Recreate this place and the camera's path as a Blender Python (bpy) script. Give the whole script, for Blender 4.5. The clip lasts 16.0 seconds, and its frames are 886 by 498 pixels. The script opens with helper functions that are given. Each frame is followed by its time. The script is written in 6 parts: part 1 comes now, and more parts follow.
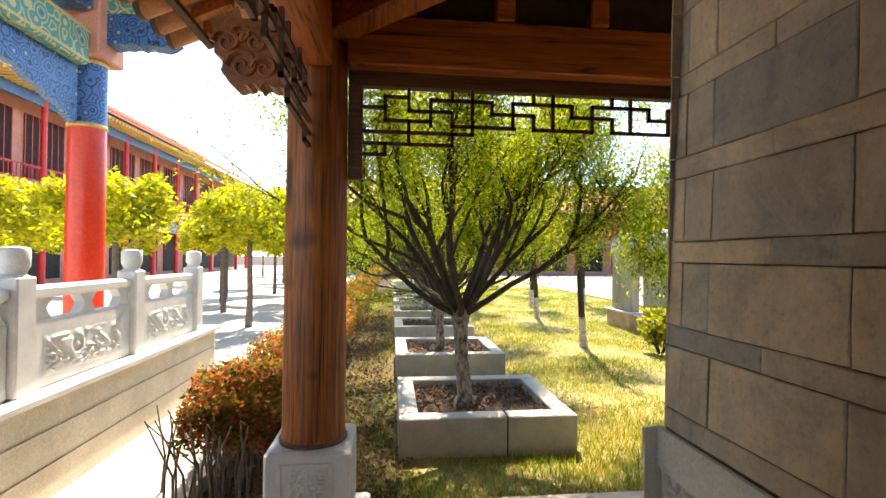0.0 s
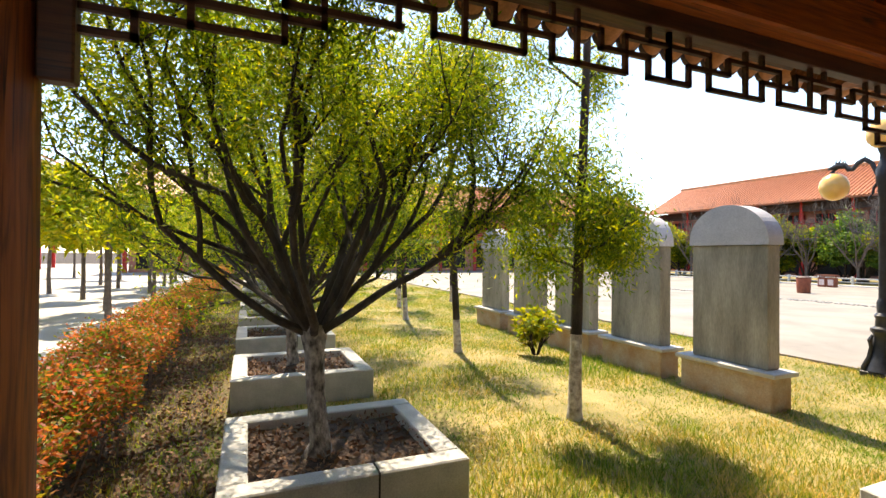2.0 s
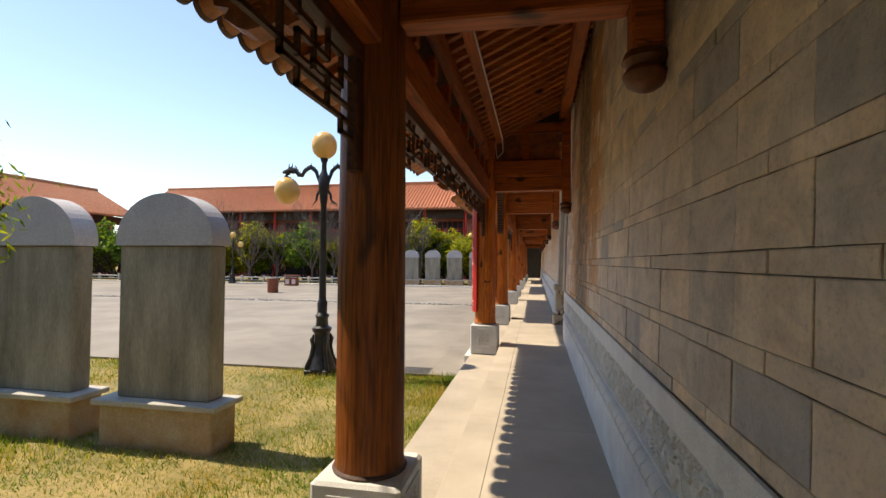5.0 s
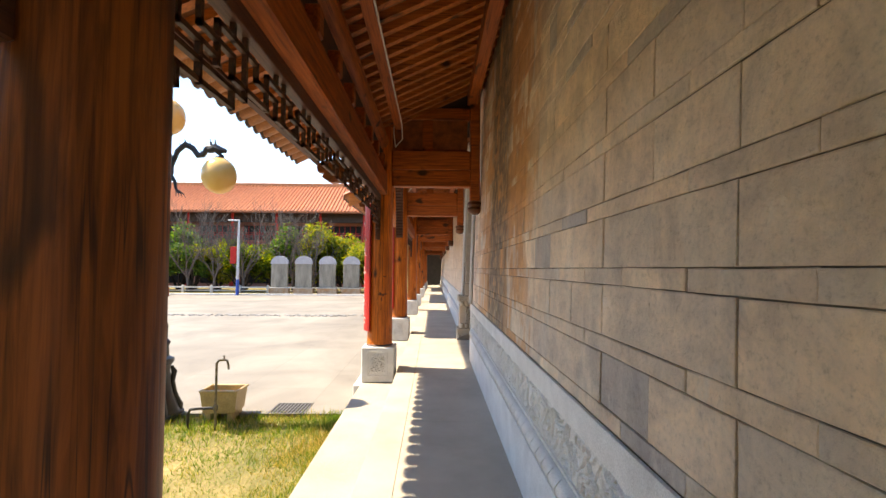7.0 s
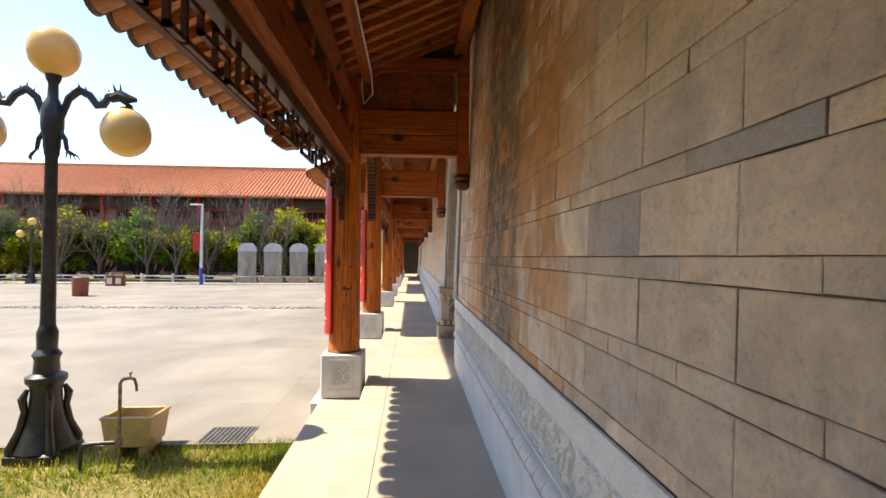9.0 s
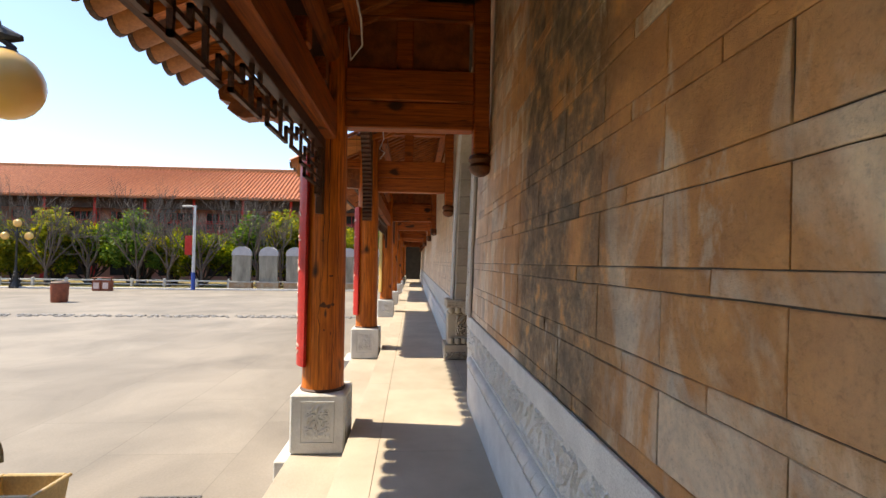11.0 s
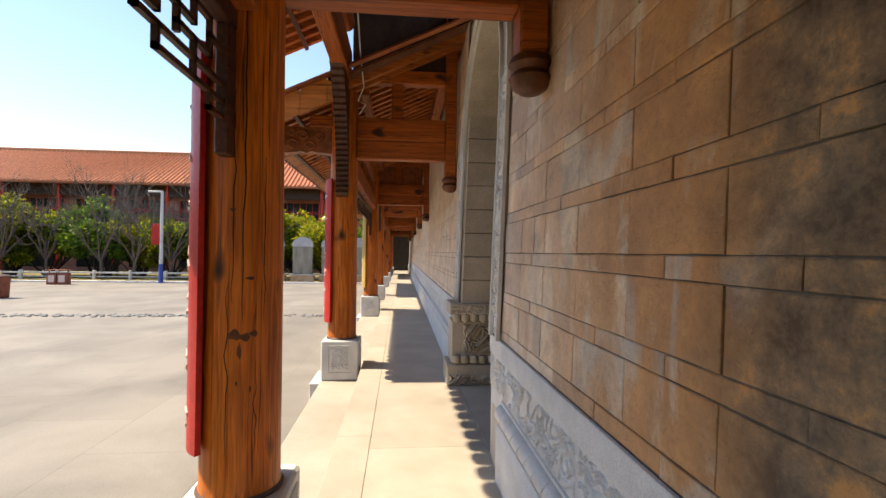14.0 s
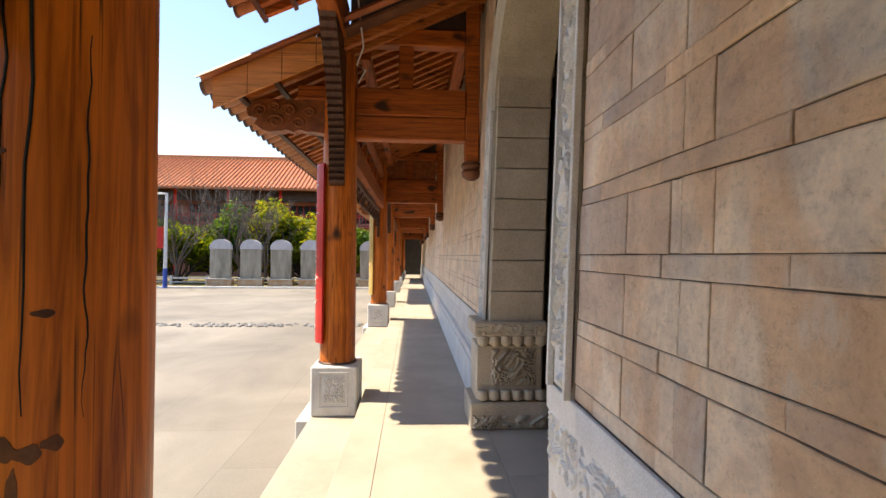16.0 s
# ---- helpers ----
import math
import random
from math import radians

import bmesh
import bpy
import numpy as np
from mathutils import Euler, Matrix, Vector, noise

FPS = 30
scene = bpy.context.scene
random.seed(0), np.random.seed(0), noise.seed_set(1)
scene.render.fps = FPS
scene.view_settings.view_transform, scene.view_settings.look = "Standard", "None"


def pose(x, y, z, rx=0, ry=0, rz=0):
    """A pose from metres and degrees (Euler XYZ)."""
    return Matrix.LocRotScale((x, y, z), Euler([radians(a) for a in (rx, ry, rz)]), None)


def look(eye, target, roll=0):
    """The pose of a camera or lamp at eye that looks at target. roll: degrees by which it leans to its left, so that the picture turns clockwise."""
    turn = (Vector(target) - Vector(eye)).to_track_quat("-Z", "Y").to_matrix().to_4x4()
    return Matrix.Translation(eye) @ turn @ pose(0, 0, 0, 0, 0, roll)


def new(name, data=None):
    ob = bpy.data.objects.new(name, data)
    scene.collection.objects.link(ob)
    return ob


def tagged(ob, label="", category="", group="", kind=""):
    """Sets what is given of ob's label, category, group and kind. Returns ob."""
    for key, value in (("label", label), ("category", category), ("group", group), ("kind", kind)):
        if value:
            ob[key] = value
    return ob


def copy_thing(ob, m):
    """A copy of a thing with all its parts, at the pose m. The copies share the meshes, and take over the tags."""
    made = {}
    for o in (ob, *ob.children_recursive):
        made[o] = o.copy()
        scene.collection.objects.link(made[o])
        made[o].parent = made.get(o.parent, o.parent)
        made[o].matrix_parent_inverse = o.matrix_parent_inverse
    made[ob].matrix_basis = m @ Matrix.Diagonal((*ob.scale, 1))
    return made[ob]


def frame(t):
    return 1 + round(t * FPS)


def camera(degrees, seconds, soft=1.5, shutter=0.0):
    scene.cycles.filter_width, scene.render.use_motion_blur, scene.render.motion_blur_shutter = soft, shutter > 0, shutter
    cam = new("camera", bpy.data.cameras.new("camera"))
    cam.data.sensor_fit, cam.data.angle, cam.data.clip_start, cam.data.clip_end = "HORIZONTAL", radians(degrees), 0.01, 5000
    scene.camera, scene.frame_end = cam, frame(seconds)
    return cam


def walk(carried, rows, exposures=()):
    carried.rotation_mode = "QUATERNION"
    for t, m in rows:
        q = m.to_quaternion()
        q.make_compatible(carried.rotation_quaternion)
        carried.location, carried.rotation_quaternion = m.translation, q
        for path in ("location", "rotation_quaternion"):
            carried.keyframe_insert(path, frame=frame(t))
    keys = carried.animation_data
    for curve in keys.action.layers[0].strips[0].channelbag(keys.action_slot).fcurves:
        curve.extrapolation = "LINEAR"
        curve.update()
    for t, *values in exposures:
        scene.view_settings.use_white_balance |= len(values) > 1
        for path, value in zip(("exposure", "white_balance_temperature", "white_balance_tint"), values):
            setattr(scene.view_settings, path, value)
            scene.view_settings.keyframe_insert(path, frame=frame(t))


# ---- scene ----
cam = camera(86.3, 16.0)
METRES, EYE, TILT, LEAN, TURN = 11.3, 1.5, 0.6, -0.5, -6.2
ROWS = [
    (0.0, 0.0, 0.0, 0.0, -0.0, 0.32, -0.01),
    (0.5, -0.0015, 0.0344, -0.0, 0.07, 0.08, -0.03),
    (1.0, -0.0054, 0.0622, -0.0017, -2.4, -0.06, 0.04),
    (1.5, -0.0023, 0.0909, -0.0018, -9.72, -0.33, -0.06),
    (2.0, 0.0111, 0.1211, -0.0015, -16.31, -0.04, -0.2),
    (2.5, 0.0274, 0.1512, -0.0043, -23.11, -1.49, -0.2),
    (3.0, 0.0465, 0.1758, -0.0025, -31.01, -1.86, -0.3),
    (3.5, 0.0751, 0.1887, -0.0019, -39.25, -1.19, -0.37),
    (4.0, 0.1067, 0.1993, -0.0043, -50.53, -1.03, -0.47),
    (4.5, 0.1393, 0.2064, -0.0026, -64.8, -0.05, -0.65),
    (5.0, 0.1714, 0.205, -0.0023, -72.8, 0.87, -0.82),
    (7.5, 0.3283, 0.2294, -0.0009, -86.1, 1.19, -1.02),
    (8.0, 0.3587, 0.232, -0.0031, -86.87, 0.54, -1.09),
    (8.5, 0.3893, 0.2332, -0.0024, -86.06, -0.13, -1.09),
    (9.0, 0.4191, 0.2394, -0.0021, -87.66, 0.46, -1.09),
    (11.5, 0.5778, 0.2561, -0.0023, -87.3, 1.17, -1.34),
    (12.0, 0.6072, 0.2599, -0.0047, -86.3, 0.27, -1.31),
    (12.5, 0.6378, 0.2658, -0.0036, -87.68, 0.14, -1.32),
    (13.0, 0.6689, 0.267, -0.0046, -87.12, 0.12, -1.35),
    (13.5, 0.6988, 0.2691, -0.0054, -86.28, -0.51, -1.32),
    (14.0, 0.729, 0.2763, -0.0047, -88.93, -0.07, -1.32),
    (14.5, 0.7564, 0.2789, -0.0065, -89.28, 0.06, -1.35),
    (15.0, 0.7871, 0.2796, -0.0056, -87.33, 0.41, -1.23),
    (15.5, 0.8156, 0.2835, -0.0061, -87.79, 0.51, -1.14),
    (16.0, 0.844, 0.286, -0.0066, -87.43, 0.32, -1.16),
]
EXPOSURES = [(0.0, 2.45, 7900, 10), (1.5, 2.05, 8000, 10), (3.0, 1.55, 8100, 10), (4.2, 1.3, 8100, 10), (5.0, 0.95, 8000, 10), (7.5, 1.9, 7800, 10), (8.2, 1.76, 7800, 10), (9.0, 1.55, 7800, 10), (11.5, 1.25, 7900, 10), (13.0, 1.25, 7900, 10), (14.5, 1.3, 7900, 10), (16.0, 1.5, 7900, 10)]
walk(cam, [(t, pose(0, 0, EYE, TILT, LEAN, TURN) @ pose(METRES * x, METRES * y, METRES * z, 90 + pitch, roll, yaw)) for t, x, y, z, yaw, pitch, roll in ROWS], EXPOSURES)

# ---- world, sun, exposure ----
SUN_EL, SUN_AZ = 58.5, 8.0          # degrees; azimuth from +y towards +x
world = bpy.data.worlds.new("sky")
scene.world = world
world.use_nodes = True
_n, _l = world.node_tree.nodes, world.node_tree.links
sky = _n.new("ShaderNodeTexSky")
sky.sky_type = "NISHITA"
sky.sun_disc = False
sky.sun_elevation, sky.sun_rotation = radians(SUN_EL), radians(SUN_AZ)
sky.air_density, sky.dust_density, sky.ozone_density = 0.9, 0.08, 3.2
_l.new(sky.outputs[0], _n["Background"].inputs[0])
_n["Background"].inputs[1].default_value = 0.142
sun = new("sun", bpy.data.lights.new("sun", "SUN"))
sun.data.energy, sun.data.angle, sun.data.color = 3.25, radians(0.55), (1.0, 0.935, 0.83)
_sd = Vector((math.sin(radians(SUN_AZ)) * math.cos(radians(SUN_EL)), math.cos(radians(SUN_AZ)) * math.cos(radians(SUN_EL)), math.sin(radians(SUN_EL))))
sun.matrix_world = look(_sd * 60, (0, 0, 0))

# ---- materials ----


def shader(name):
    m = bpy.data.materials.new(name)
    m.use_nodes = True
    nt = m.node_tree
    return m, nt, nt.nodes["Principled BSDF"]


def node(nt, kind, **kw):
    n = nt.nodes.new("ShaderNode" + kind)
    for k, v in kw.items():
        n.inputs[k].default_value = v
    return n


def ramp(nt, src, stops):
    r = nt.nodes.new("ShaderNodeValToRGB")
    el = r.color_ramp.elements
    while len(el) < len(stops):
        el.new(0.5)
    for e, (p, c) in zip(el, stops):
        e.position, e.color = p, (*c, 1)
    nt.links.new(src, r.inputs[0])
    return r.outputs[0]


def mixed(nt, fac, a, b, mode="MIX"):
    m = nt.nodes.new("ShaderNodeMix")
    m.data_type, m.blend_type = "RGBA", mode
    for sock, v in ((m.inputs[0], fac), (m.inputs[6], a), (m.inputs[7], b)):
        if hasattr(v, "links"):
            nt.links.new(v, sock)
        else:
            sock.default_value = v if isinstance(v, float) else (*v, 1)
    return m.outputs[2]


def noise_at(nt, scale, detail=4, stretch=(1, 1, 1), local=False, rough=0.6, distort=0.0):
    if local:
        src = nt.nodes.new("ShaderNodeTexCoord").outputs["Object"]
    else:
        src = nt.nodes.new("ShaderNodeNewGeometry").outputs["Position"]
    mp = node(nt, "Mapping", Scale=stretch)
    nt.links.new(src, mp.inputs[0])
    t = node(nt, "TexNoise", Scale=scale, Detail=detail, Roughness=rough, Distortion=distort)
    nt.links.new(mp.outputs[0], t.inputs["Vector"])
    return t.outputs[0]


def bump(nt, bsdf, height, strength, dist=0.01):
    b = node(nt, "Bump", Strength=strength, Distance=dist)
    nt.links.new(height, b.inputs["Height"])
    nt.links.new(b.outputs[0], bsdf.inputs["Normal"])


def plain(name, dark, light, rough=0.7, scale=6, fine=60, stretch=(1, 1, 1), relief=0.25, metal=0.0, vary=0.0, local=False, spec=0.4, dist=0.01):
    """Two-scale mottled surface: broad stains and fine grain, with relief."""
    m, nt, b = shader(name)
    broad = noise_at(nt, scale, 5, stretch, local)
    grain = noise_at(nt, fine, 3, stretch, local)
    c = ramp(nt, broad, [(0.32, dark), (0.68, light)])
    g = ramp(nt, grain, [(0.3, (0.72, 0.72, 0.72)), (0.7, (1.12, 1.12, 1.12))])
    c = mixed(nt, 0.75, c, g, "MULTIPLY")
    if vary:
        oi = nt.nodes.new("ShaderNodeObjectInfo")
        v = ramp(nt, oi.outputs["Random"], [(0, (1 - vary,) * 3), (1, (1 + vary * 0.6,) * 3)])
        c = mixed(nt, 1.0, c, v, "MULTIPLY")
    nt.links.new(c, b.inputs["Base Color"])
    b.inputs["Roughness"].default_value, b.inputs["Metallic"].default_value = rough, metal
    b.inputs["Specular IOR Level"].default_value = spec
    if relief:
        bump(nt, b, grain, relief, dist)
    return m


def wood(name, dark, light, axis="z", rough=0.5):
    """Stained timber with grain along an axis, checks and knots."""
    m, nt, b = shader(name)
    st = {"x": (0.06, 1, 1), "y": (1, 0.06, 1), "z": (1, 1, 0.06)}[axis]
    sk = {"x": (0.3, 1, 1), "y": (1, 0.3, 1), "z": (1, 1, 0.3)}[axis]
    grain = noise_at(nt, 38, 5, st, distort=0.6)
    broad = noise_at(nt, 2.2, 4, sk)
    c = ramp(nt, grain, [(0.3, dark), (0.62, light)])
    c = mixed(nt, 0.7, c, ramp(nt, broad, [(0.3, (0.58, 0.52, 0.48)), (0.7, (1.2, 1.14, 1.08))]), "MULTIPLY")
    ss = {"x": (0.015, 1, 1), "y": (1, 0.015, 1), "z": (1, 1, 0.015)}[axis]
    c = mixed(nt, 0.8, c, ramp(nt, noise_at(nt, 75, 3, ss, distort=0.3), [(0.32, (0.5, 0.44, 0.4)), (0.43, (1, 1, 1)), (0.7, (1.12, 1.1, 1.06))]), "MULTIPLY")
    knots = noise_at(nt, 4.5, 1, {"x": (0.6, 1, 1), "y": (1, 0.6, 1), "z": (1, 1, 0.6)}[axis])
    c = mixed(nt, ramp(nt, knots, [(0.655, (0, 0, 0)), (0.70, (0.55,) * 3), (0.74, (1, 1, 1))]), c, (0.05, 0.017, 0.006))
    ck = {"x": (0.02, 1, 1), "y": (1, 0.02, 1), "z": (1, 1, 0.02)}[axis]
    checks = noise_at(nt, 9, 3, ck, distort=1.2)
    line = ramp(nt, checks, [(0.488, (0, 0, 0)), (0.498, (1, 1, 1)), (0.502, (1, 1, 1)), (0.512, (0, 0, 0))])
    where = ramp(nt, noise_at(nt, 1.7, 2), [(0.42, (0, 0, 0)), (0.55, (0.9,) * 3)])
    c = mixed(nt, mixed(nt, 1.0, line, where, "MULTIPLY"), c, (0.03, 0.012, 0.006))
    nt.links.new(c, b.inputs["Base Color"])
    b.inputs["Roughness"].default_value = rough
    b.inputs["Specular IOR Level"].default_value = 0.35
    bump(nt, b, grain, 0.35, 0.006)
    return m


def leafy(name, stops, through_light=0.5, patch=None):
    m, nt, b = shader(name)
    geo = nt.nodes.new("ShaderNodeNewGeometry")
    c = ramp(nt, geo.outputs["Random Per Island"], stops)
    if patch:
        c = mixed(nt, 0.9, c, ramp(nt, noise_at(nt, 0.8, 5, distort=0.6), patch), "MULTIPLY")
    nt.links.new(c, b.inputs["Base Color"])
    b.inputs["Roughness"].default_value = 0.5
    b.inputs["Specular IOR Level"].default_value = 0.25
    tr = nt.nodes.new("ShaderNodeBsdfTranslucent")
    warm = mixed(nt, 1.0, c, (1.65, 1.5, 0.6), "MULTIPLY")
    nt.links.new(warm, tr.inputs[0])
    mx = nt.nodes.new("ShaderNodeMixShader")
    mx.inputs[0].default_value = through_light
    nt.links.new(b.outputs[0], mx.inputs[1])
    nt.links.new(tr.outputs[0], mx.inputs[2])
    nt.links.new(mx.outputs[0], nt.nodes["Material Output"].inputs[0])
    return m


def brick_material(name):
    """Sandy grey fired brick: each one its own tone, with a rusty and a sooty stretch of the wall."""
    m, nt, b = shader(name)
    oi = nt.nodes.new("ShaderNodeObjectInfo")
    base = ramp(nt, oi.outputs["Random"], [(0.0, (0.66, 0.555, 0.46)), (0.2, (0.82, 0.675, 0.53)), (0.36, (0.60, 0.53, 0.465)), (0.54, (0.84, 0.675, 0.52)), (0.68, (0.72, 0.61, 0.50)), (0.8, (0.55, 0.515, 0.48)), (0.9, (0.42, 0.42, 0.43)), (1.0, (0.79, 0.66, 0.53))])
    cloud = noise_at(nt, 4.0, 8, rough=0.7, distort=0.5)
    c = mixed(nt, 0.75, base, ramp(nt, cloud, [(0.36, (0.62, 0.63, 0.66)), (0.5, (0.98, 0.97, 0.95)), (0.64, (1.25, 1.2, 1.12))]), "MULTIPLY")
    pos = nt.nodes.new("ShaderNodeNewGeometry")
    sep = nt.nodes.new("ShaderNodeSeparateXYZ")
    nt.links.new(pos.outputs["Position"], sep.inputs[0])
    along = node(nt, "MapRange", **{"From Min": 0.0, "From Max": 20.0})
    nt.links.new(sep.outputs["X"], along.inputs[0])

    def patchy(noise_out, weight):
        per = nt.nodes.new("ShaderNodeMath")
        per.operation = "MULTIPLY_ADD"
        nt.links.new(oi.outputs["Random"], per.inputs[0])
        per.inputs[1].default_value = weight
        nt.links.new(noise_out, per.inputs[2])
        return per.outputs[0]
    # iron staining, strongest on both sides of the sooty stretch
    zone = ramp(nt, along.outputs[0], [(0.0, (0.05,) * 3), (0.33, (0.12,) * 3), (0.365, (0.95,) * 3), (0.47, (1,) * 3), (0.505, (0.85,) * 3), (0.53, (0.5,) * 3), (0.6, (0.28,) * 3)])
    rust = noise_at(nt, 1.9, 7, (1.5, 1, 0.6), distort=0.9)
    rmask = mixed(nt, 1.0, ramp(nt, patchy(rust, 0.2), [(0.48, (0, 0, 0)), (0.60, (0.92,) * 3)]), zone, "MULTIPLY")
    tint = ramp(nt, noise_at(nt, 6, 5), [(0.3, (0.42, 0.175, 0.045)), (0.7, (0.70, 0.33, 0.10))])
    c = mixed(nt, rmask, c, tint)
    # soot crust with flakes that show the rusty brick below
    soot = noise_at(nt, 1.3, 6, (1, 1, 0.7), distort=0.4)
    burnt = ramp(nt, along.outputs[0], [(0.0, (0.02,) * 3), (0.395, (0.16,) * 3), (0.415, (0.95,) * 3), (0.468, (0.98,) * 3), (0.482, (0.14,) * 3), (0.52, (0.04,) * 3)])
    smask = mixed(nt, 1.0, ramp(nt, patchy(soot, -0.14), [(0.27, (0, 0, 0)), (0.36, (0.97,) * 3)]), burnt, "MULTIPLY")
    crust = ramp(nt, noise_at(nt, 7, 9, rough=0.72), [(0.38, (0.07, 0.052, 0.037)), (0.5, (0.19, 0.137, 0.09)), (0.57, (0.32, 0.205, 0.115)), (0.63, (0.56, 0.29, 0.11))])
    c = mixed(nt, smask, c, crust)
    pits = noise_at(nt, 55, 5, rough=0.75)
    c = mixed(nt, 0.5, c, ramp(nt, pits, [(0.30, (0.5, 0.48, 0.46)), (0.46, (1, 1, 1)), (0.72, (1.2, 1.17, 1.12))]), "MULTIPLY")
    lime = noise_at(nt, 5, 7, (1, 1, 0.5), rough=0.7)
    c = mixed(nt, ramp(nt, lime, [(0.60, (0, 0, 0)), (0.68, (0.5,) * 3)]), c, (0.66, 0.61, 0.53))
    streak = noise_at(nt, 7, 4, (1, 1, 0.12))
    c = mixed(nt, 0.5, c, ramp(nt, streak, [(0.3, (0.8, 0.79, 0.78)), (0.5, (1, 1, 1)), (0.7, (1.06, 1.05, 1.04))]), "MULTIPLY")
    nt.links.new(c, b.inputs["Base Color"])
    b.inputs["Roughness"].default_value = 0.6
    b.inputs["Specular IOR Level"].default_value = 0.35
    bump(nt, b, noise_at(nt, 10, 10, rough=0.72), 0.75, 0.028)
    return m


def paving_material(name, dark, light, slab=(1.1, 0.75), joint=0.012, patch_depth=0.35):
    """Slabs with fine joints and broad darker patches."""
    m, nt, b = shader(name)
    pos = nt.nodes.new("ShaderNodeNewGeometry").outputs["Position"]
    br = node(nt, "TexBrick", Scale=1.0)
    br.inputs["Mortar Size"].default_value = joint
    br.inputs["Brick Width"].default_value, br.inputs["Row Height"].default_value = slab
    br.inputs["Color1"].default_value, br.inputs["Color2"].default_value = (*dark, 1), (*light, 1)
    br.inputs["Mortar"].default_value = (*[v * 0.86 for v in dark], 1)
    nt.links.new(pos, br.inputs["Vector"])
    c = mixed(nt, 0.8, br.outputs[0], ramp(nt, noise_at(nt, 0.5, 6, distort=0.5), [(0.3, (1 - patch_depth,) * 3), (0.65, (1.1, 1.08, 1.05))]), "MULTIPLY")
    c = mixed(nt, 0.5, c, ramp(nt, noise_at(nt, 45, 3), [(0.3, (0.8,) * 3), (0.7, (1.1,) * 3)]), "MULTIPLY")
    nt.links.new(c, b.inputs["Base Color"])
    b.inputs["Roughness"].default_value = 0.75
    bump(nt, b, br.outputs["Fac"], -0.3, 0.004)
    return m


def painted_scroll(name, ground, line, dot, scale=9.0):
    """Painted timber: curling lines on a coloured ground with gold."""
    m, nt, b = shader(name)
    w = node(nt, "TexVoronoi", Scale=scale)
    nt.links.new(nt.nodes.new("ShaderNodeNewGeometry").outputs["Position"], w.inputs["Vector"])
    rings = nt.nodes.new("ShaderNodeMath")
    rings.operation = "SINE"
    mul = nt.nodes.new("ShaderNodeMath")
    mul.operation = "MULTIPLY"
    nt.links.new(w.outputs["Distance"], mul.inputs[0])
    mul.inputs[1].default_value = 26.0
    nt.links.new(mul.outputs[0], rings.inputs[0])
    c = mixed(nt, ramp(nt, rings.outputs[0], [(0.45, (0, 0, 0)), (0.6, (1, 1, 1))]), ground, line)
    c = mixed(nt, ramp(nt, w.outputs["Distance"], [(0.10, (1, 1, 1)), (0.16, (0, 0, 0))]), c, dot)
    nt.links.new(c, b.inputs["Base Color"])
    b.inputs["Roughness"].default_value = 0.45
    return m


M_COL = wood("column_wood", (0.30, 0.066, 0.008), (0.72, 0.205, 0.026), "z", 0.42)
M_COLD = wood("darker_column_wood", (0.10, 0.026, 0.006), (0.34, 0.10, 0.018), "z", 0.5)
M_BX = wood("beam_wood_x", (0.19, 0.044, 0.007), (0.46, 0.118, 0.019), "x", 0.55)
M_BY = wood("beam_wood_y", (0.19, 0.044, 0.007), (0.46, 0.118, 0.019), "y", 0.55)
M_RAFT = wood("rafter_wood", (0.30, 0.08, 0.018), (0.58, 0.19, 0.05), "y", 0.55)
M_LATT = wood("lattice_wood", (0.045, 0.018, 0.010), (0.11, 0.042, 0.020), "x", 0.5)
M_CARVE = plain("carved_wood", (0.14, 0.04, 0.012), (0.33, 0.10, 0.028), 0.5, 8, 50, relief=0.3)
M_DROP = plain("dark_turned_wood", (0.07, 0.024, 0.010), (0.19, 0.06, 0.02), 0.5, 8, 50, relief=0.3)
M_BOARD = plain("roof_board", (0.13, 0.05, 0.025), (0.24, 0.095, 0.045), 0.7, 5, 40)
M_BRICK = brick_material("wall_brick")
M_MORTAR = plain("mortar", (0.07, 0.056, 0.044), (0.22, 0.185, 0.15), 0.9, 7, 60)
M_STONE = plain("white_granite", (0.60, 0.595, 0.58), (0.76, 0.755, 0.735), 0.62, 4, 140, relief=0.15)
M_RELIEF = plain("carved_granite", (0.58, 0.575, 0.56), (0.74, 0.735, 0.715), 0.7, 5, 120, relief=0.2)
M_ARCH = plain("arch_stone", (0.45, 0.385, 0.30), (0.60, 0.525, 0.42), 0.7, 3, 70, relief=0.2, vary=0.12)
M_FLOOR = plain("floor_granite", (0.43, 0.37, 0.295), (0.56, 0.49, 0.40), 0.6, 1.6, 160, relief=0.1, vary=0.06)
M_PLAZA = paving_material("plaza_paving", (0.262, 0.236, 0.206), (0.288, 0.262, 0.23), (1.9, 1.3), 0.006, 0.4)
M_YARD = paving_material("yard_concrete", (0.46, 0.43, 0.39), (0.50, 0.47, 0.43), (3.0, 3.0), 0.01, 0.35)
M_COBBLE = plain("cobble", (0.10, 0.10, 0.10), (0.42, 0.41, 0.40), 0.7, 9, 40, relief=0.5, dist=0.03)
M_CONC = plain("planter_concrete", (0.40, 0.39, 0.37), (0.55, 0.54, 0.51), 0.8, 4, 70, relief=0.2)
M_STELE = plain("stele_concrete", (0.20, 0.185, 0.15), (0.43, 0.395, 0.32), 0.85, 3.2, 60, (1, 1, 0.22), relief=0.3)
M_STELECAP = plain("stele_cap_paint", (0.46, 0.45, 0.47), (0.56, 0.55, 0.565), 0.8, 3, 60, relief=0.15)
M_STELEFOOT = plain("stele_foot", (0.40, 0.24, 0.13), (0.48, 0.41, 0.33), 0.88, 3, 50, relief=0.3)
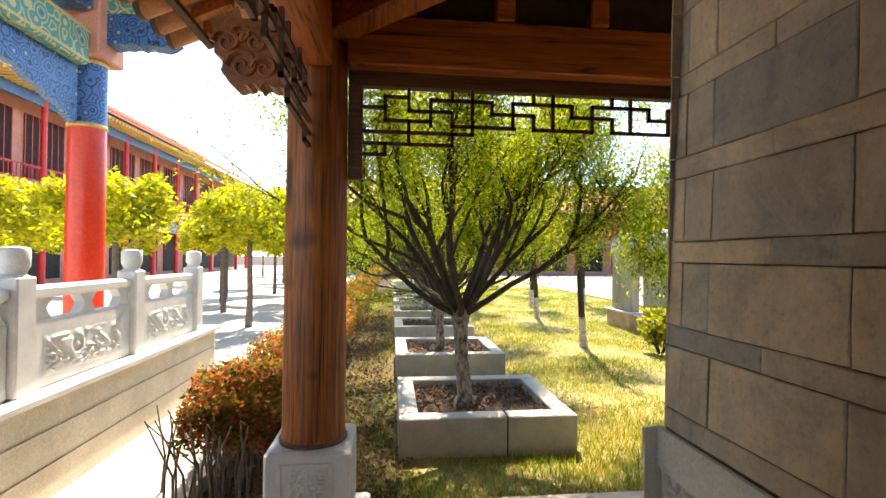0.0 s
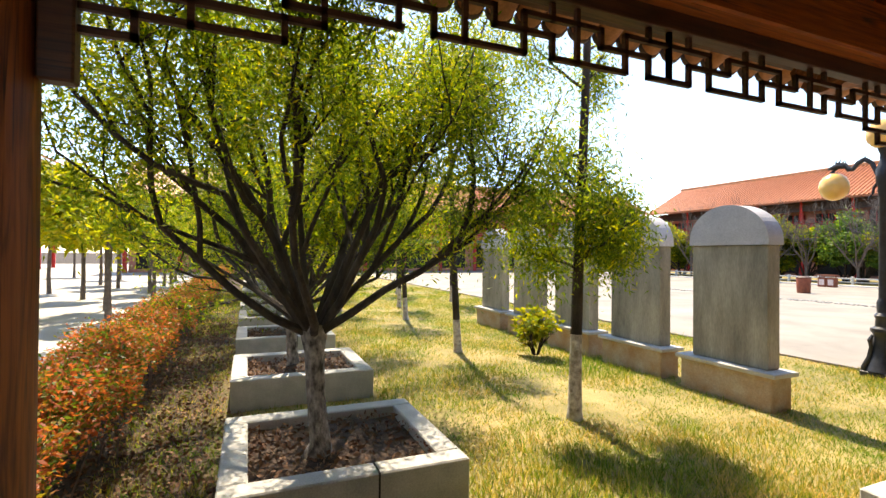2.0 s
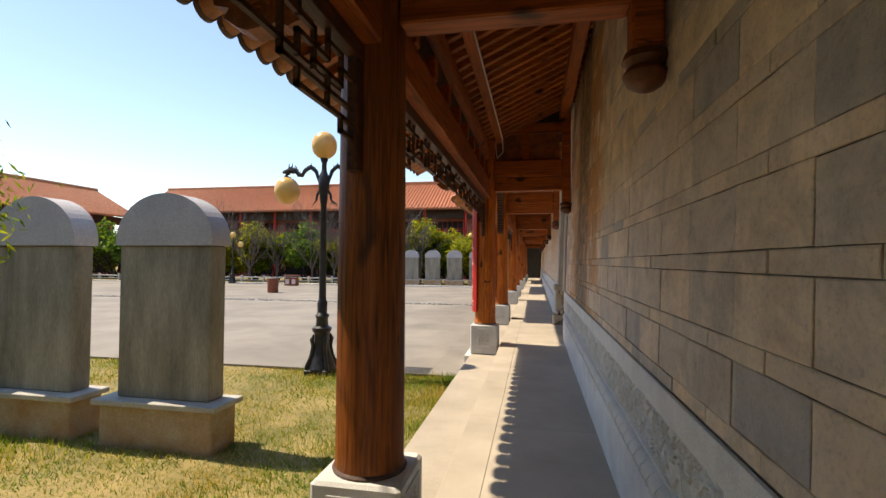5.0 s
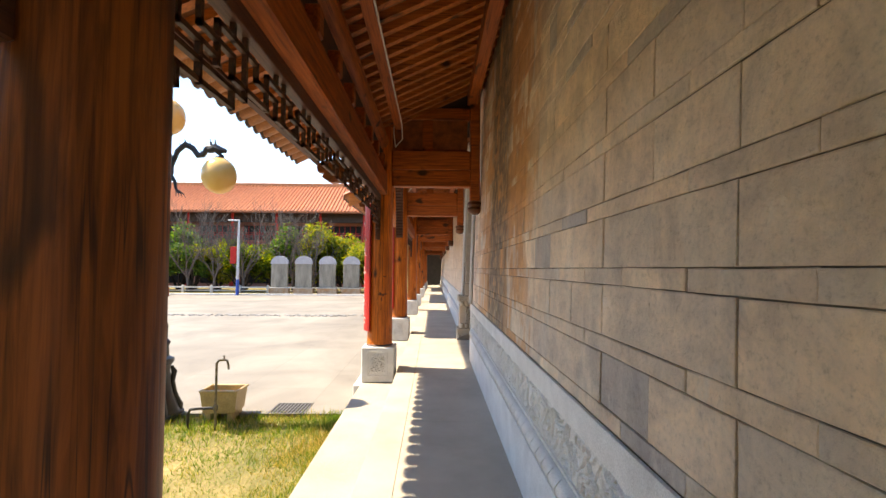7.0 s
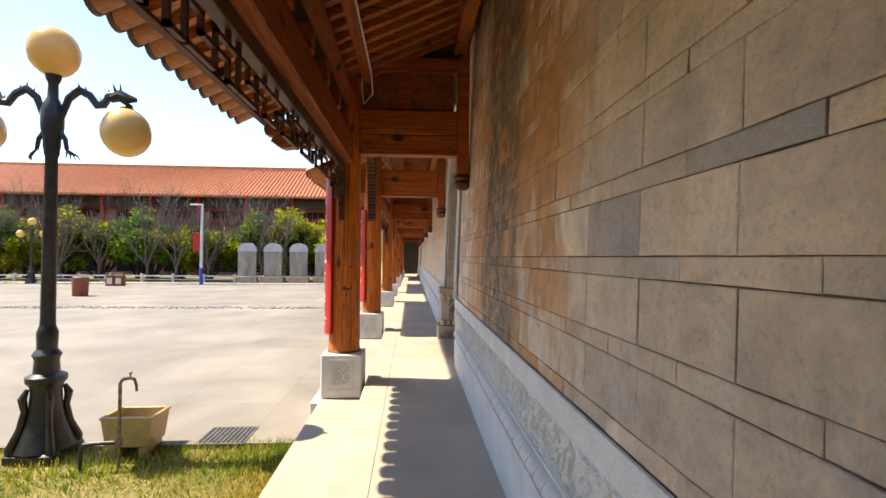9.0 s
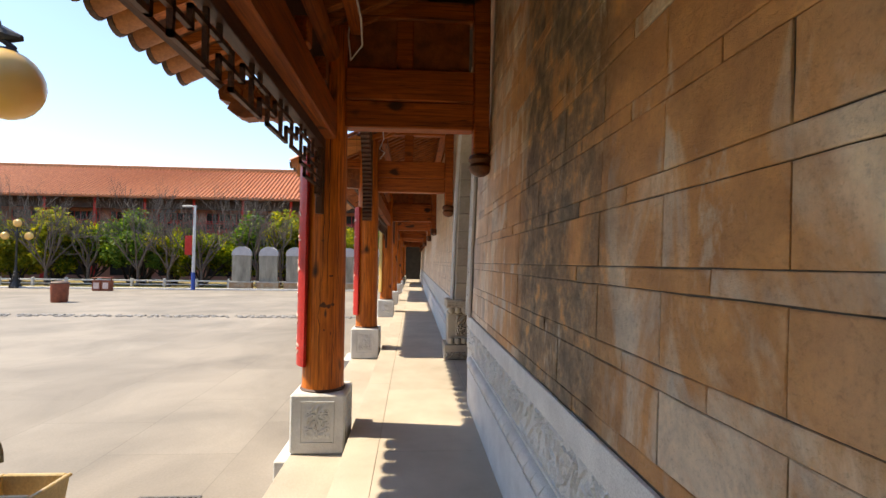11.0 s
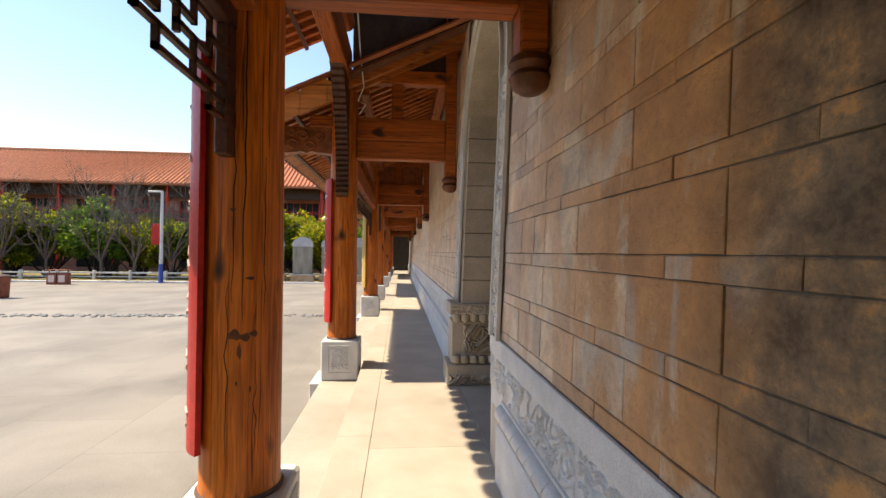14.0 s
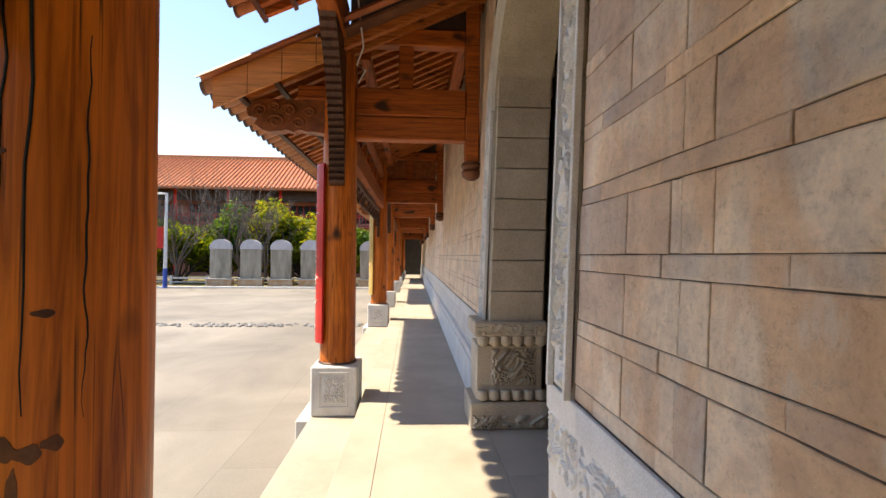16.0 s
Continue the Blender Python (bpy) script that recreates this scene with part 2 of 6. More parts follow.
M_SOIL = plain("soil", (0.035, 0.022, 0.016), (0.11, 0.07, 0.05), 0.95, 9, 45, relief=0.8, dist=0.04)
M_LAWN = plain("lawn_soil", (0.16, 0.15, 0.05), (0.40, 0.30, 0.13), 0.95, 1.3, 30, relief=0.6, dist=0.03)
_nt, _b = M_LAWN.node_tree, M_LAWN.node_tree.nodes["Principled BSDF"]
_sx = _nt.nodes.new("ShaderNodeSeparateXYZ")
_nt.links.new(_nt.nodes.new("ShaderNodeNewGeometry").outputs["Position"], _sx.inputs[0])
# dark soil bed by the hedge, its colour deepened further for the shade there
_bed = node(_nt, "MapRange", **{"From Min": 0.35, "From Max": -0.15})
_nt.links.new(_sx.outputs["X"], _bed.inputs[0])
_nt.links.new(mixed(_nt, _bed.outputs[0], _b.inputs["Base Color"].links[0].from_socket, ramp(_nt, noise_at(_nt, 8, 6), [(0.35, (0.02, 0.014, 0.009)), (0.65, (0.07, 0.043, 0.027))])), _b.inputs["Base Color"])
M_BARK = plain("bark", (0.022, 0.016, 0.012), (0.075, 0.056, 0.041), 0.9, 9, 60, (1, 1, 0.35), relief=0.7, dist=0.02)
M_FLAKE = plain("flaking_bark", (0.05, 0.04, 0.032), (0.50, 0.45, 0.40), 0.9, 20, 70, (1, 1, 0.5), relief=0.8, dist=0.03)
M_CREAM = plain("cream_masonry", (0.60, 0.53, 0.42), (0.76, 0.69, 0.57), 0.8, 2.5, 60, relief=0.3)
M_BARK2 = plain("pale_bark", (0.10, 0.08, 0.07), (0.19, 0.155, 0.135), 0.9, 9, 60, relief=0.4)
M_LIME = plain("whitewashed_bark", (0.24, 0.20, 0.17), (0.74, 0.69, 0.63), 0.9, 14, 60, relief=0.6, dist=0.02)
M_LEAF = leafy("willow_leaf", [(0.0, (0.05, 0.10, 0.015)), (0.5, (0.12, 0.185, 0.02)), (0.85, (0.24, 0.29, 0.025)), (1.0, (0.46, 0.43, 0.03))], 0.66, [(0.36, (0.75, 0.85, 0.9)), (0.5, (1, 1, 1)), (0.66, (1.6, 1.45, 0.9))])
M_LEAFD = leafy("shrub_leaf", [(0.0, (0.04, 0.10, 0.02)), (0.6, (0.10, 0.20, 0.03)), (1.0, (0.22, 0.30, 0.05))], 0.4)
M_LEAFY = leafy("gold_leaf", [(0.0, (0.10, 0.16, 0.018)), (0.6, (0.24, 0.27, 0.028)), (1.0, (0.44, 0.38, 0.035))], 0.5)
M_HEDGE = leafy("hedge_leaf", [(0.0, (0.05, 0.10, 0.02)), (0.3, (0.11, 0.16, 0.03)), (0.45, (0.24, 0.18, 0.04)), (0.6, (0.36, 0.085, 0.045)), (1.0, (0.50, 0.17, 0.09))], 0.45)
M_GRASS = leafy("grass_blade", [(0.0, (0.09, 0.19, 0.025)), (0.42, (0.22, 0.29, 0.05)), (0.68, (0.42, 0.37, 0.12)), (1.0, (0.66, 0.53, 0.27))], 0.38, [(0.36, (0.42, 0.72, 0.4)), (0.5, (0.8, 0.85, 0.7)), (0.64, (1.1, 0.92, 1.05))])
M_IRON = plain("black_iron", (0.012, 0.012, 0.014), (0.035, 0.035, 0.038), 0.38, 9, 70, relief=0.2, spec=0.5)
M_GLOBE, _nt, _b = shader("lamp_globe")
_nt.links.new(ramp(_nt, noise_at(_nt, 2.5, 3), [(0.3, (0.80, 0.47, 0.13)), (0.7, (0.90, 0.60, 0.22))]), _b.inputs["Base Color"])
_b.inputs["Roughness"].default_value = 0.25
_b.inputs["Subsurface Weight"].default_value = 0.25
_b.inputs["Subsurface Radius"].default_value = (0.2, 0.15, 0.08)
M_RED = plain("red_lacquer", (0.46, 0.018, 0.014), (0.62, 0.035, 0.025), 0.4, 3, 40, relief=0.08)
M_REDCOL = plain("red_column_paint", (0.60, 0.03, 0.012), (0.72, 0.05, 0.02), 0.3, 2, 30, relief=0.04)
M_YELLOW = plain("yellow_lacquer", (0.55, 0.36, 0.10), (0.68, 0.47, 0.16), 0.5, 3, 40, relief=0.08)
M_PALE = plain("pale_mark", (0.66, 0.52, 0.48), (0.78, 0.66, 0.62), 0.6, 9, 50, relief=0)
M_TILE = plain("roof_tile_clay", (0.42, 0.13, 0.055), (0.60, 0.21, 0.09), 0.5, 3, 50, relief=0.2)
M_TILED = plain("eave_tile", (0.32, 0.125, 0.055), (0.56, 0.24, 0.105), 0.55, 6, 50, relief=0.3)
M_TILETIP = plain("eave_tile_tip", (0.07, 0.045, 0.04), (0.16, 0.09, 0.065), 0.6, 8, 50, relief=0.3)
M_RAKE = wood("rake_board_wood", (0.55, 0.19, 0.045), (0.74, 0.30, 0.08), "y", 0.5)
M_PAINTB = painted_scroll("painted_blue", (0.03, 0.13, 0.34), (0.015, 0.03, 0.06), (0.55, 0.40, 0.10), 7)
M_PAINTG = painted_scroll("painted_green", (0.06, 0.26, 0.22), (0.50, 0.42, 0.20), (0.04, 0.12, 0.35), 5)
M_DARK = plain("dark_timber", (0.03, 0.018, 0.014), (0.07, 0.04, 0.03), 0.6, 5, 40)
M_BLACK = plain("dark_interior", (0.012, 0.011, 0.010), (0.03, 0.027, 0.024), 0.8, 3, 40)
M_TUB = plain("glazed_tub", (0.44, 0.30, 0.12), (0.62, 0.47, 0.24), 0.35, 3, 50, relief=0.1)
M_PIPE = plain("galvanised_pipe", (0.14, 0.12, 0.09), (0.30, 0.26, 0.20), 0.45, 20, 80, metal=0.6, relief=0.3)
M_GRATE = plain("drain_iron", (0.10, 0.095, 0.09), (0.22, 0.21, 0.20), 0.55, 12, 60, metal=0.4)
M_WHITE = plain("white_cable", (0.72, 0.70, 0.66), (0.82, 0.80, 0.76), 0.5, 9, 40, relief=0)
M_BIN = plain("rusty_red_bin", (0.20, 0.055, 0.03), (0.34, 0.10, 0.05), 0.6, 6, 40)
M_POLE = plain("pale_pole", (0.55, 0.55, 0.55), (0.7, 0.7, 0.7), 0.5, 6, 40)
M_BLUE = plain("blue_paint", (0.02, 0.06, 0.30), (0.04, 0.10, 0.42), 0.5, 6, 40)
M_PINK = plain("wall_wash", (0.50, 0.22, 0.16), (0.62, 0.30, 0.22), 0.8, 2, 40)

# ---- builders ----


class Geo:
    """Vertices and faces gathered for one mesh."""

    def __init__(self):
        self.v, self.f = [], []

    def add(self, verts, faces):
        o = len(self.v)
        self.v.extend(tuple(p) for p in verts)
        self.f.extend(tuple(i + o for i in q) for q in faces)
        return self

    def box(self, x0, y0, z0, x1, y1, z1, b=0.0, m=None):
        """Box with chamfered vertical and horizontal edges of width b."""
        if b <= 0:
            vs = [(x, y, z) for z in (z0, z1) for y in (y0, y1) for x in (x0, x1)]
            fs = [(0, 2, 3, 1), (4, 5, 7, 6), (0, 1, 5, 4), (2, 6, 7, 3), (0, 4, 6, 2), (1, 3, 7, 5)]
        else:
            vs, fs = [], []
            for z, i in ((z0, b), (z0 + b, 0), (z1 - b, 0), (z1, b)):
                a0, a1, c0, c1 = x0 + i, x1 - i, y0 + i, y1 - i
                vs += [(a0 + b, c0, z), (a1 - b, c0, z), (a1, c0 + b, z), (a1, c1 - b, z), (a1 - b, c1, z), (a0 + b, c1, z), (a0, c1 - b, z), (a0, c0 + b, z)]
            for k in range(3):
                for j in range(8):
                    fs.append((k * 8 + j, k * 8 + (j + 1) % 8, k * 8 + 8 + (j + 1) % 8, k * 8 + 8 + j))
            fs += [tuple(range(7, -1, -1)), tuple(range(24, 32))]
        if m is not None:
            vs = [m @ Vector(p) for p in vs]
        return self.add(vs, fs)

    def lathe(self, prof, n=16, c=(0, 0, 0), m=None, squash=(1, 1)):
        vs, fs = [], []
        for r, z in prof:
            for k in range(n):
                a = 2 * math.pi * k / n
                vs.append(Vector((c[0] + r * math.cos(a) * squash[0], c[1] + r * math.sin(a) * squash[1], c[2] + z)))
        for i in range(len(prof) - 1):
            for k in range(n):
                fs.append((i * n + k, i * n + (k + 1) % n, (i + 1) * n + (k + 1) % n, (i + 1) * n + k))
        fs += [tuple(range(n - 1, -1, -1)), tuple((len(prof) - 1) * n + k for k in range(n))]
        if m is not None:
            vs = [m @ p for p in vs]
        return self.add(vs, fs)

    def tube(self, pts, radii, n=7):
        """Round tube through points, tapering by radii."""
        pts = [Vector(p) for p in pts]
        vs, fs = [], []
        for i, p in enumerate(pts):
            d = (pts[min(i + 1, len(pts) - 1)] - pts[max(i - 1, 0)]).normalized()
            a = d.orthogonal().normalized() if i == 0 else (a - d * a.dot(d)).normalized()
            c = d.cross(a)
            r = radii[i] if not isinstance(radii, float) else radii
            vs += [p + (a * math.cos(2 * math.pi * k / n) + c * math.sin(2 * math.pi * k / n)) * r for k in range(n)]
        for i in range(len(pts) - 1):
            for k in range(n):
                fs.append((i * n + k, i * n + (k + 1) % n, (i + 1) * n + (k + 1) % n, (i + 1) * n + k))
        fs += [tuple(range(n - 1, -1, -1)), tuple((len(pts) - 1) * n + k for k in range(n))]
        return self.add(vs, fs)

    def prism(self, outline, place, depth):
        """Flat outline (u, v), set in space by place(u, v, w), w from 0 to depth."""
        n = len(outline)
        vs = [place(u, v, 0) for u, v in outline] + [place(u, v, depth) for u, v in outline]
        fs = [tuple(range(n - 1, -1, -1)), tuple(range(n, 2 * n))] + [(i, (i + 1) % n, n + (i + 1) % n, n + i) for i in range(n)]
        return self.add(vs, fs)

    def relief(self, place, nu, nv, seed, amp, freq, edge=0.1):
        """Carved panel: place(u, v, h) for u, v in 0..1; scrolling ridges stand out by up to amp."""
        vs, fs = [], []
        for j in range(nv + 1):
            for i in range(nu + 1):
                u, v = i / nu, j / nv
                p = Vector((u * freq[0] + seed * 3.7, v * freq[1] + seed, seed * 1.3))
                w = noise.noise(p * 0.8) * 2.2
                q = noise.noise(p * 1.25 + Vector((w, -w, 0)))
                s = 1.0 - min(1.0, abs(math.sin(q * 7.0)) * 1.25)
                e = min(u * freq[0] / freq[1], v, 1 - v, (1 - u) * freq[0] / freq[1]) / edge
                c = min(1.0, max(0.0, (s - 0.12) / 0.3))
                c = c * c * (3 - 2 * c)
                vs.append(place(u, v, amp * (0.08 + 0.72 * c + 0.2 * s) * min(1.0, max(0.0, e))))
        for j in range(nv):
            for i in range(nu):
                a = j * (nu + 1) + i
                fs.append((a, a + 1, a + nu + 2, a + nu + 1))
        return self.add(vs, fs)

    def mesh(self, name, mat, smooth=False):
        me = bpy.data.meshes.new(name)
        me.from_pydata([tuple(p) for p in self.v], [], self.f)
        me.materials.append(mat)
        bm = bmesh.new()
        bm.from_mesh(me)
        if len(bm.faces) < 60000:
            bmesh.ops.recalc_face_normals(bm, faces=bm.faces)
        if smooth:
            for f in bm.faces:
                f.smooth = True
            for e in bm.edges:
                if len(e.link_faces) == 2 and e.calc_face_angle(0) > 0.7:
                    e.smooth = False
        bm.to_mesh(me)
        bm.free()
        return me


def part(name, geo, mat, parent=None, label="", smooth=False, at=None):
    """One mesh object, under a thing or a part when a parent is given; positions are then in the parent's space."""
    ob = new(name, geo if isinstance(geo, bpy.types.Mesh) else geo.mesh(name, mat, smooth))
    if parent is not None:
        ob.parent = parent
    if at is not None:
        ob.matrix_basis = at
    if label:
        ob["label"] = label
    return ob


def thing(name, label, category, at=(0, 0, 0), group="", kind="", rz=0.0):
    ob = new(name)
    ob.empty_display_size = 0.2
    ob.matrix_basis = pose(*at, 0, 0, rz)
    return tagged(ob, label, category, group, kind)


def structure(name, geo, mat, label, category, smooth=False):
    return tagged(part(name, geo, mat, None, "", smooth), label, category, "", "structure")


# ---- plan ----
GROUND, PLAZA = -0.45, -0.40
ROW = 3.0                                   # line of the columns along the corridor
WALL_Y, WALL_X, BASE_Z, BATTER = 1.50, 0.905, 0.935, 1.8
COLS = [4.73, 10.99, 15.12, 21.4, 25.7, 32.0, 36.3, 42.6, 46.9]
CORNER = (-0.47, 3.03)
END_X = 48.5
LEDGE_Y = 3.24
EAVE_Y, EAVE_Z, SLOPE = 4.27, 3.06, math.tan(radians(25))
LIFT = 1.2                                  # the roofs over the gate bays stand higher

# ---- ground, plaza, lawn ----
g = Geo()
g.add([(-900, -900, GROUND - 0.26), (900, -900, GROUND - 0.26), (900, 900, GROUND - 0.26), (-900, 900, GROUND - 0.26)], [(0, 1, 2, 3)])
structure("ground", g, M_LAWN, "dry earth reaching far beyond the courtyard", "ground")


def lawn_dip(x, y):
    """The lawn sinks a little round the steles and towards the planters."""
    bed = min(1.0, max(0.0, (2.6 - x) / 0.7)) * min(1.0, max(0.0, (y - 3.3) / 1.2))
    return 0.13 * bed + 0.09 * math.exp(-((x - 6.5) / 1.6) ** 2) * (1 if y > 4.5 else math.exp(-((y - 4.5) / 0.7) ** 2))


g = Geo()
nx, ny = 60, 70
vs = [(-1.6 + 11.68 * i / nx, LEDGE_Y - 0.02 + 40 * (j / ny) ** 1.5, 0) for j in range(ny + 1) for i in range(nx + 1)]
vs = [(x, y, GROUND + 0.035 * noise.noise(Vector((x * 0.6, y * 0.6, 0))) + 0.012 * noise.noise(Vector((x * 3, y * 3, 4))) - lawn_dip(x, y)) for x, y, z in vs]
g.add(vs, [(j * (nx + 1) + i, j * (nx + 1) + i + 1, (j + 1) * (nx + 1) + i + 1, (j + 1) * (nx + 1) + i) for j in range(ny) for i in range(nx)])
lawn = structure("lawn", g, M_LAWN, "sunlit lawn of patchy green and straw grass", "lawn", True)
g = Geo().box(10.05, LEDGE_Y - 0.02, PLAZA - 0.3, 37.2, 80, PLAZA)
plaza = structure("plaza", g, M_PLAZA, "wide pale stone plaza with faint slab joints", "pavement")
g = Geo().box(-60, -8, GROUND - 0.3, -1.6, 90, GROUND + 0.012)
structure("west_yard", g, M_YARD, "bright concrete yard beside the corridor", "pavement")
g = Geo().box(37.2, 3.4, PLAZA - 0.3, 37.35, 80, PLAZA + 0.1, 0.02)
structure("kerb", g, M_STONE, "stone kerb along the planting bed", "kerb")
g = Geo().box(37.35, 3.4, PLAZA - 0.3, 51, 80, PLAZA + 0.06)
structure("planting_bed", g, M_LAWN, "grassed planting bed before the long hall", "planting bed")
# cobbled band across the plaza
g = Geo()
for k in range(900):
    x, y = 22.75 + random.uniform(0, 0.55), 3.6 + random.uniform(0, 32)
    r = random.uniform(0.05, 0.09)
    g.lathe([(r, 0), (r * 0.95, 0.02), (r * 0.5, 0.04)], 6, (x, y, PLAZA), squash=(1, random.uniform(0.7, 1.1)))
tagged(part("cobble_band", g, M_COBBLE), "band of dark and pale cobbles set in the plaza", "cobbles", "", "stuff")

# ---- corridor floor ----
floor = structure("floor", Geo().box(-0.74, -8, GROUND - 0.2, 0.95, 2.72, -0.012).box(0.95, 1.0, GROUND - 0.2, END_X + 2, 2.72, -0.012).box(12.0, -2, GROUND - 0.2, 14.3, 1.0, -0.012), M_MORTAR, "raised corridor floor of pale granite slabs", "floor")
ledge = structure("ledge", Geo().box(-1.15, -8, GROUND - 0.2, -0.742, LEDGE_Y, -0.16, 0.01).box(-0.742, 2.722, GROUND - 0.2, END_X + 2, LEDGE_Y, -0.16, 0.01), M_FLOOR, "lower granite step along the corridor's open edge", "step")


def slab_row(x0, x1, y0, y1, step, along="x"):
    x = x0
    while x < x1 - 0.05:
        e = min(x + step, x1)
        if along == "x":
            b = Geo().box(x + 0.0015, y0 + 0.0015, -0.012, e - 0.0015, y1 - 0.0015, random.uniform(-0.0008, 0.0008), 0.0025)
        else:
            b = Geo().box(y0 + 0.0015, x + 0.0015, -0.012, y1 - 0.0015, e - 0.0015, random.uniform(-0.0008, 0.0008), 0.0025)
        part("floor_slab", b, M_FLOOR, floor)
        x = e


slab_row(-0.74, END_X, 2.44, 2.72, 1.9)
slab_row(0.9, END_X, 1.50, 2.44, 1.9)
slab_row(12.0, 14.3, 0.93, 1.499, 1.15)
slab_row(-8, 1.5, -0.74, 0.95, 1.35, "y")
slab_row(1.5, 2.44, -0.74, 0.9, 0.94, "y")

# ---- the brick wall and its carved plinth ----
ARCH0, ARCH1, ARCH_H = 12.09, 14.12, 3.9
tan_b = math.tan(radians(BATTER))
WALL_TOP = 4.4


def wall_core(x0, x1, flush_left=False):
    h = WALL_TOP - BASE_Z
    y0 = WALL_Y - 0.008
    l0 = (WALL_X + 0.008) if flush_left else x0
    l1 = l0 + (tan_b * h if flush_left else 0)
    ys = (y0, y0 - tan_b * h)
    vs = [(l0, ys[0], 0), (x1, ys[0], 0), (x1, 0.85, 0), (l0, 0.85, 0), (l0, ys[0], BASE_Z), (x1, ys[0], BASE_Z), (x1, 0.85, BASE_Z), (l0, 0.85, BASE_Z), (l1, ys[1], WALL_TOP), (x1, ys[1], WALL_TOP), (x1, 0.85, WALL_TOP), (l1, 0.85, WALL_TOP)]
    q = lambda a: [(a, a + 1, a + 5, a + 4), (a + 1, a + 2, a + 6, a + 5), (a + 2, a + 3, a + 7, a + 6), (a + 3, a, a + 4, a + 7)]
    return vs, q(0) + q(4) + [(3, 2, 1, 0), (8, 9, 10, 11)]


wall_n = structure("wall_north", Geo().add(*wall_core(WALL_X, ARCH0 - 0.02, True)), M_MORTAR, "tall weathered wall of sandy grey brick in broad and narrow courses", "wall")
wall_e = structure("wall_east", Geo().add(*wall_core(ARCH1 + 0.3, END_X)), M_MORTAR, "long brick wall continuing past the arched gate", "wall")
h = WALL_TOP - BASE_Z
x0, x1 = WALL_X + 0.008, WALL_X + 0.008 + tan_b * h
g = Geo().add([(x0, -8, 0), (x0, 0.849, 0), (1.6, 0.849, 0), (1.6, -8, 0), (x0, -8, BASE_Z), (x0, 0.849, BASE_Z), (1.6, 0.849, BASE_Z), (1.6, -8, BASE_Z), (x1, -8, WALL_TOP), (x1, 0.849, WALL_TOP), (1.6, 0.849, WALL_TOP), (1.6, -8, WALL_TOP)],
              [(a + i, a + (i + 1) % 4, a + 4 + (i + 1) % 4, a + 4 + i) for a in (0, 4) for i in range(4)] + [(3, 2, 1, 0), (8, 9, 10, 11)])
wall_w = structure("wall_west", g, M_MORTAR, "shaded end of the brick wall at the corridor's corner", "wall")

# bricks: broad and narrow courses, set proud of the mortar
BIG, THIN, LONG = 0.205, 0.067, 0.457


def brick_mesh(w, hgt, j=0.0021, d=0.0085, c=0.0035):
    """Brick face with slightly uneven, worn arrises."""
    n = max(2, round(w / 0.11))
    rim = [(j + (w - 2 * j) * i / n, j) for i in range(n)] + [(w - j, j), (w - j, hgt * 0.5)] + [(w - j - (w - 2 * j) * i / n, hgt - j) for i in range(n)] + [(j, hgt - j), (j, hgt * 0.5)]
    rim = [(u + random.gauss(0, 0.0009), v + random.gauss(0, 0.0008)) for u, v in rim]
    q = len(rim)
    cu, cv = w / 2, hgt / 2
    ins = [(u + (c if u < cu else -c) * random.uniform(0.5, 1.8), v + (c if v < cv * 0.8 else -c if v > cv * 1.2 else 0) * random.uniform(0.5, 1.8)) for u, v in rim]
    vs = [(u, 0, v) for u, v in rim] + [(u, d - c * 0.6, v) for u, v in rim] + [(u, d, v) for u, v in ins]
    fs = [(k * q + i, k * q + (i + 1) % q, (k + 1) * q + (i + 1) % q, (k + 1) * q + i) for k in (0, 1) for i in range(q)] + [tuple(range(2 * q, 3 * q))]
    return vs, fs


brick_shapes = {}


def brick_data(w, hgt):
    key = (round(w / 0.004), round(hgt, 3), random.randrange(3))
    if key not in brick_shapes:
        brick_shapes[key] = Geo().add(*brick_mesh(key[0] * 0.004, hgt)).mesh("brick", M_BRICK)
    return brick_shapes[key]


def courses():
    z, big, k = BASE_Z + 0.008, False, 0
    while z < WALL_TOP - 0.05:
        hgt = BIG if big else THIN
        yield z, hgt, big, k
        z += hgt
        big, k = not big, k + 1


def joint_north(k):
    """Upright joints of the broad courses stand one above the other."""
    return 6.83 + k * (0.432 if k < 0 else 0.4527)


def joint_west(k):
    return 1.285 + k * 0.425


def lay(x0, x1, joint, parent, frame_m, split=(), joined=None):
    """Courses of brick between x0 and x1 on a battered face: broad courses share their joints, narrow ones break them at mid length."""
    tilt = Matrix.Rotation(radians(BATTER), 4, "X")
    k0, k1 = -24, 110
    for z, hgt, big, k in courses():
        if big:
            cuts = [joint(i) for i in range(k0, k1)] + list(split)
            cuts += [joint(i) + 0.19 for i in range(k0, k1) if random.random() < 0.03]
        else:
            cuts = [(joint(i) + joint(i + 1)) / 2 + random.uniform(-0.012, 0.012) for i in range(k0, k1) if random.random() > 0.04]
        cuts = sorted(c + random.uniform(-0.006, 0.006) for c in cuts if x0 + 0.03 < c < x1 - 0.03)
        cuts = [x0] + cuts + [x1]
        for s, e in zip(cuts, cuts[1:]):
            m = frame_m @ tilt @ Matrix.Translation((s, random.uniform(-0.0025, 0.002), z - BASE_Z)) @ Matrix.Rotation(random.gauss(0, 0.0025), 4, "Z") @ Matrix.Rotation(random.gauss(0, 0.002), 4, "Y")
            if joined is None:
                part("brick", brick_data(e - s, hgt), M_BRICK, parent, at=m)
            else:
                vs, fs = brick_mesh(e - s, hgt)
                joined.add([m @ Vector(v) for v in vs], fs)


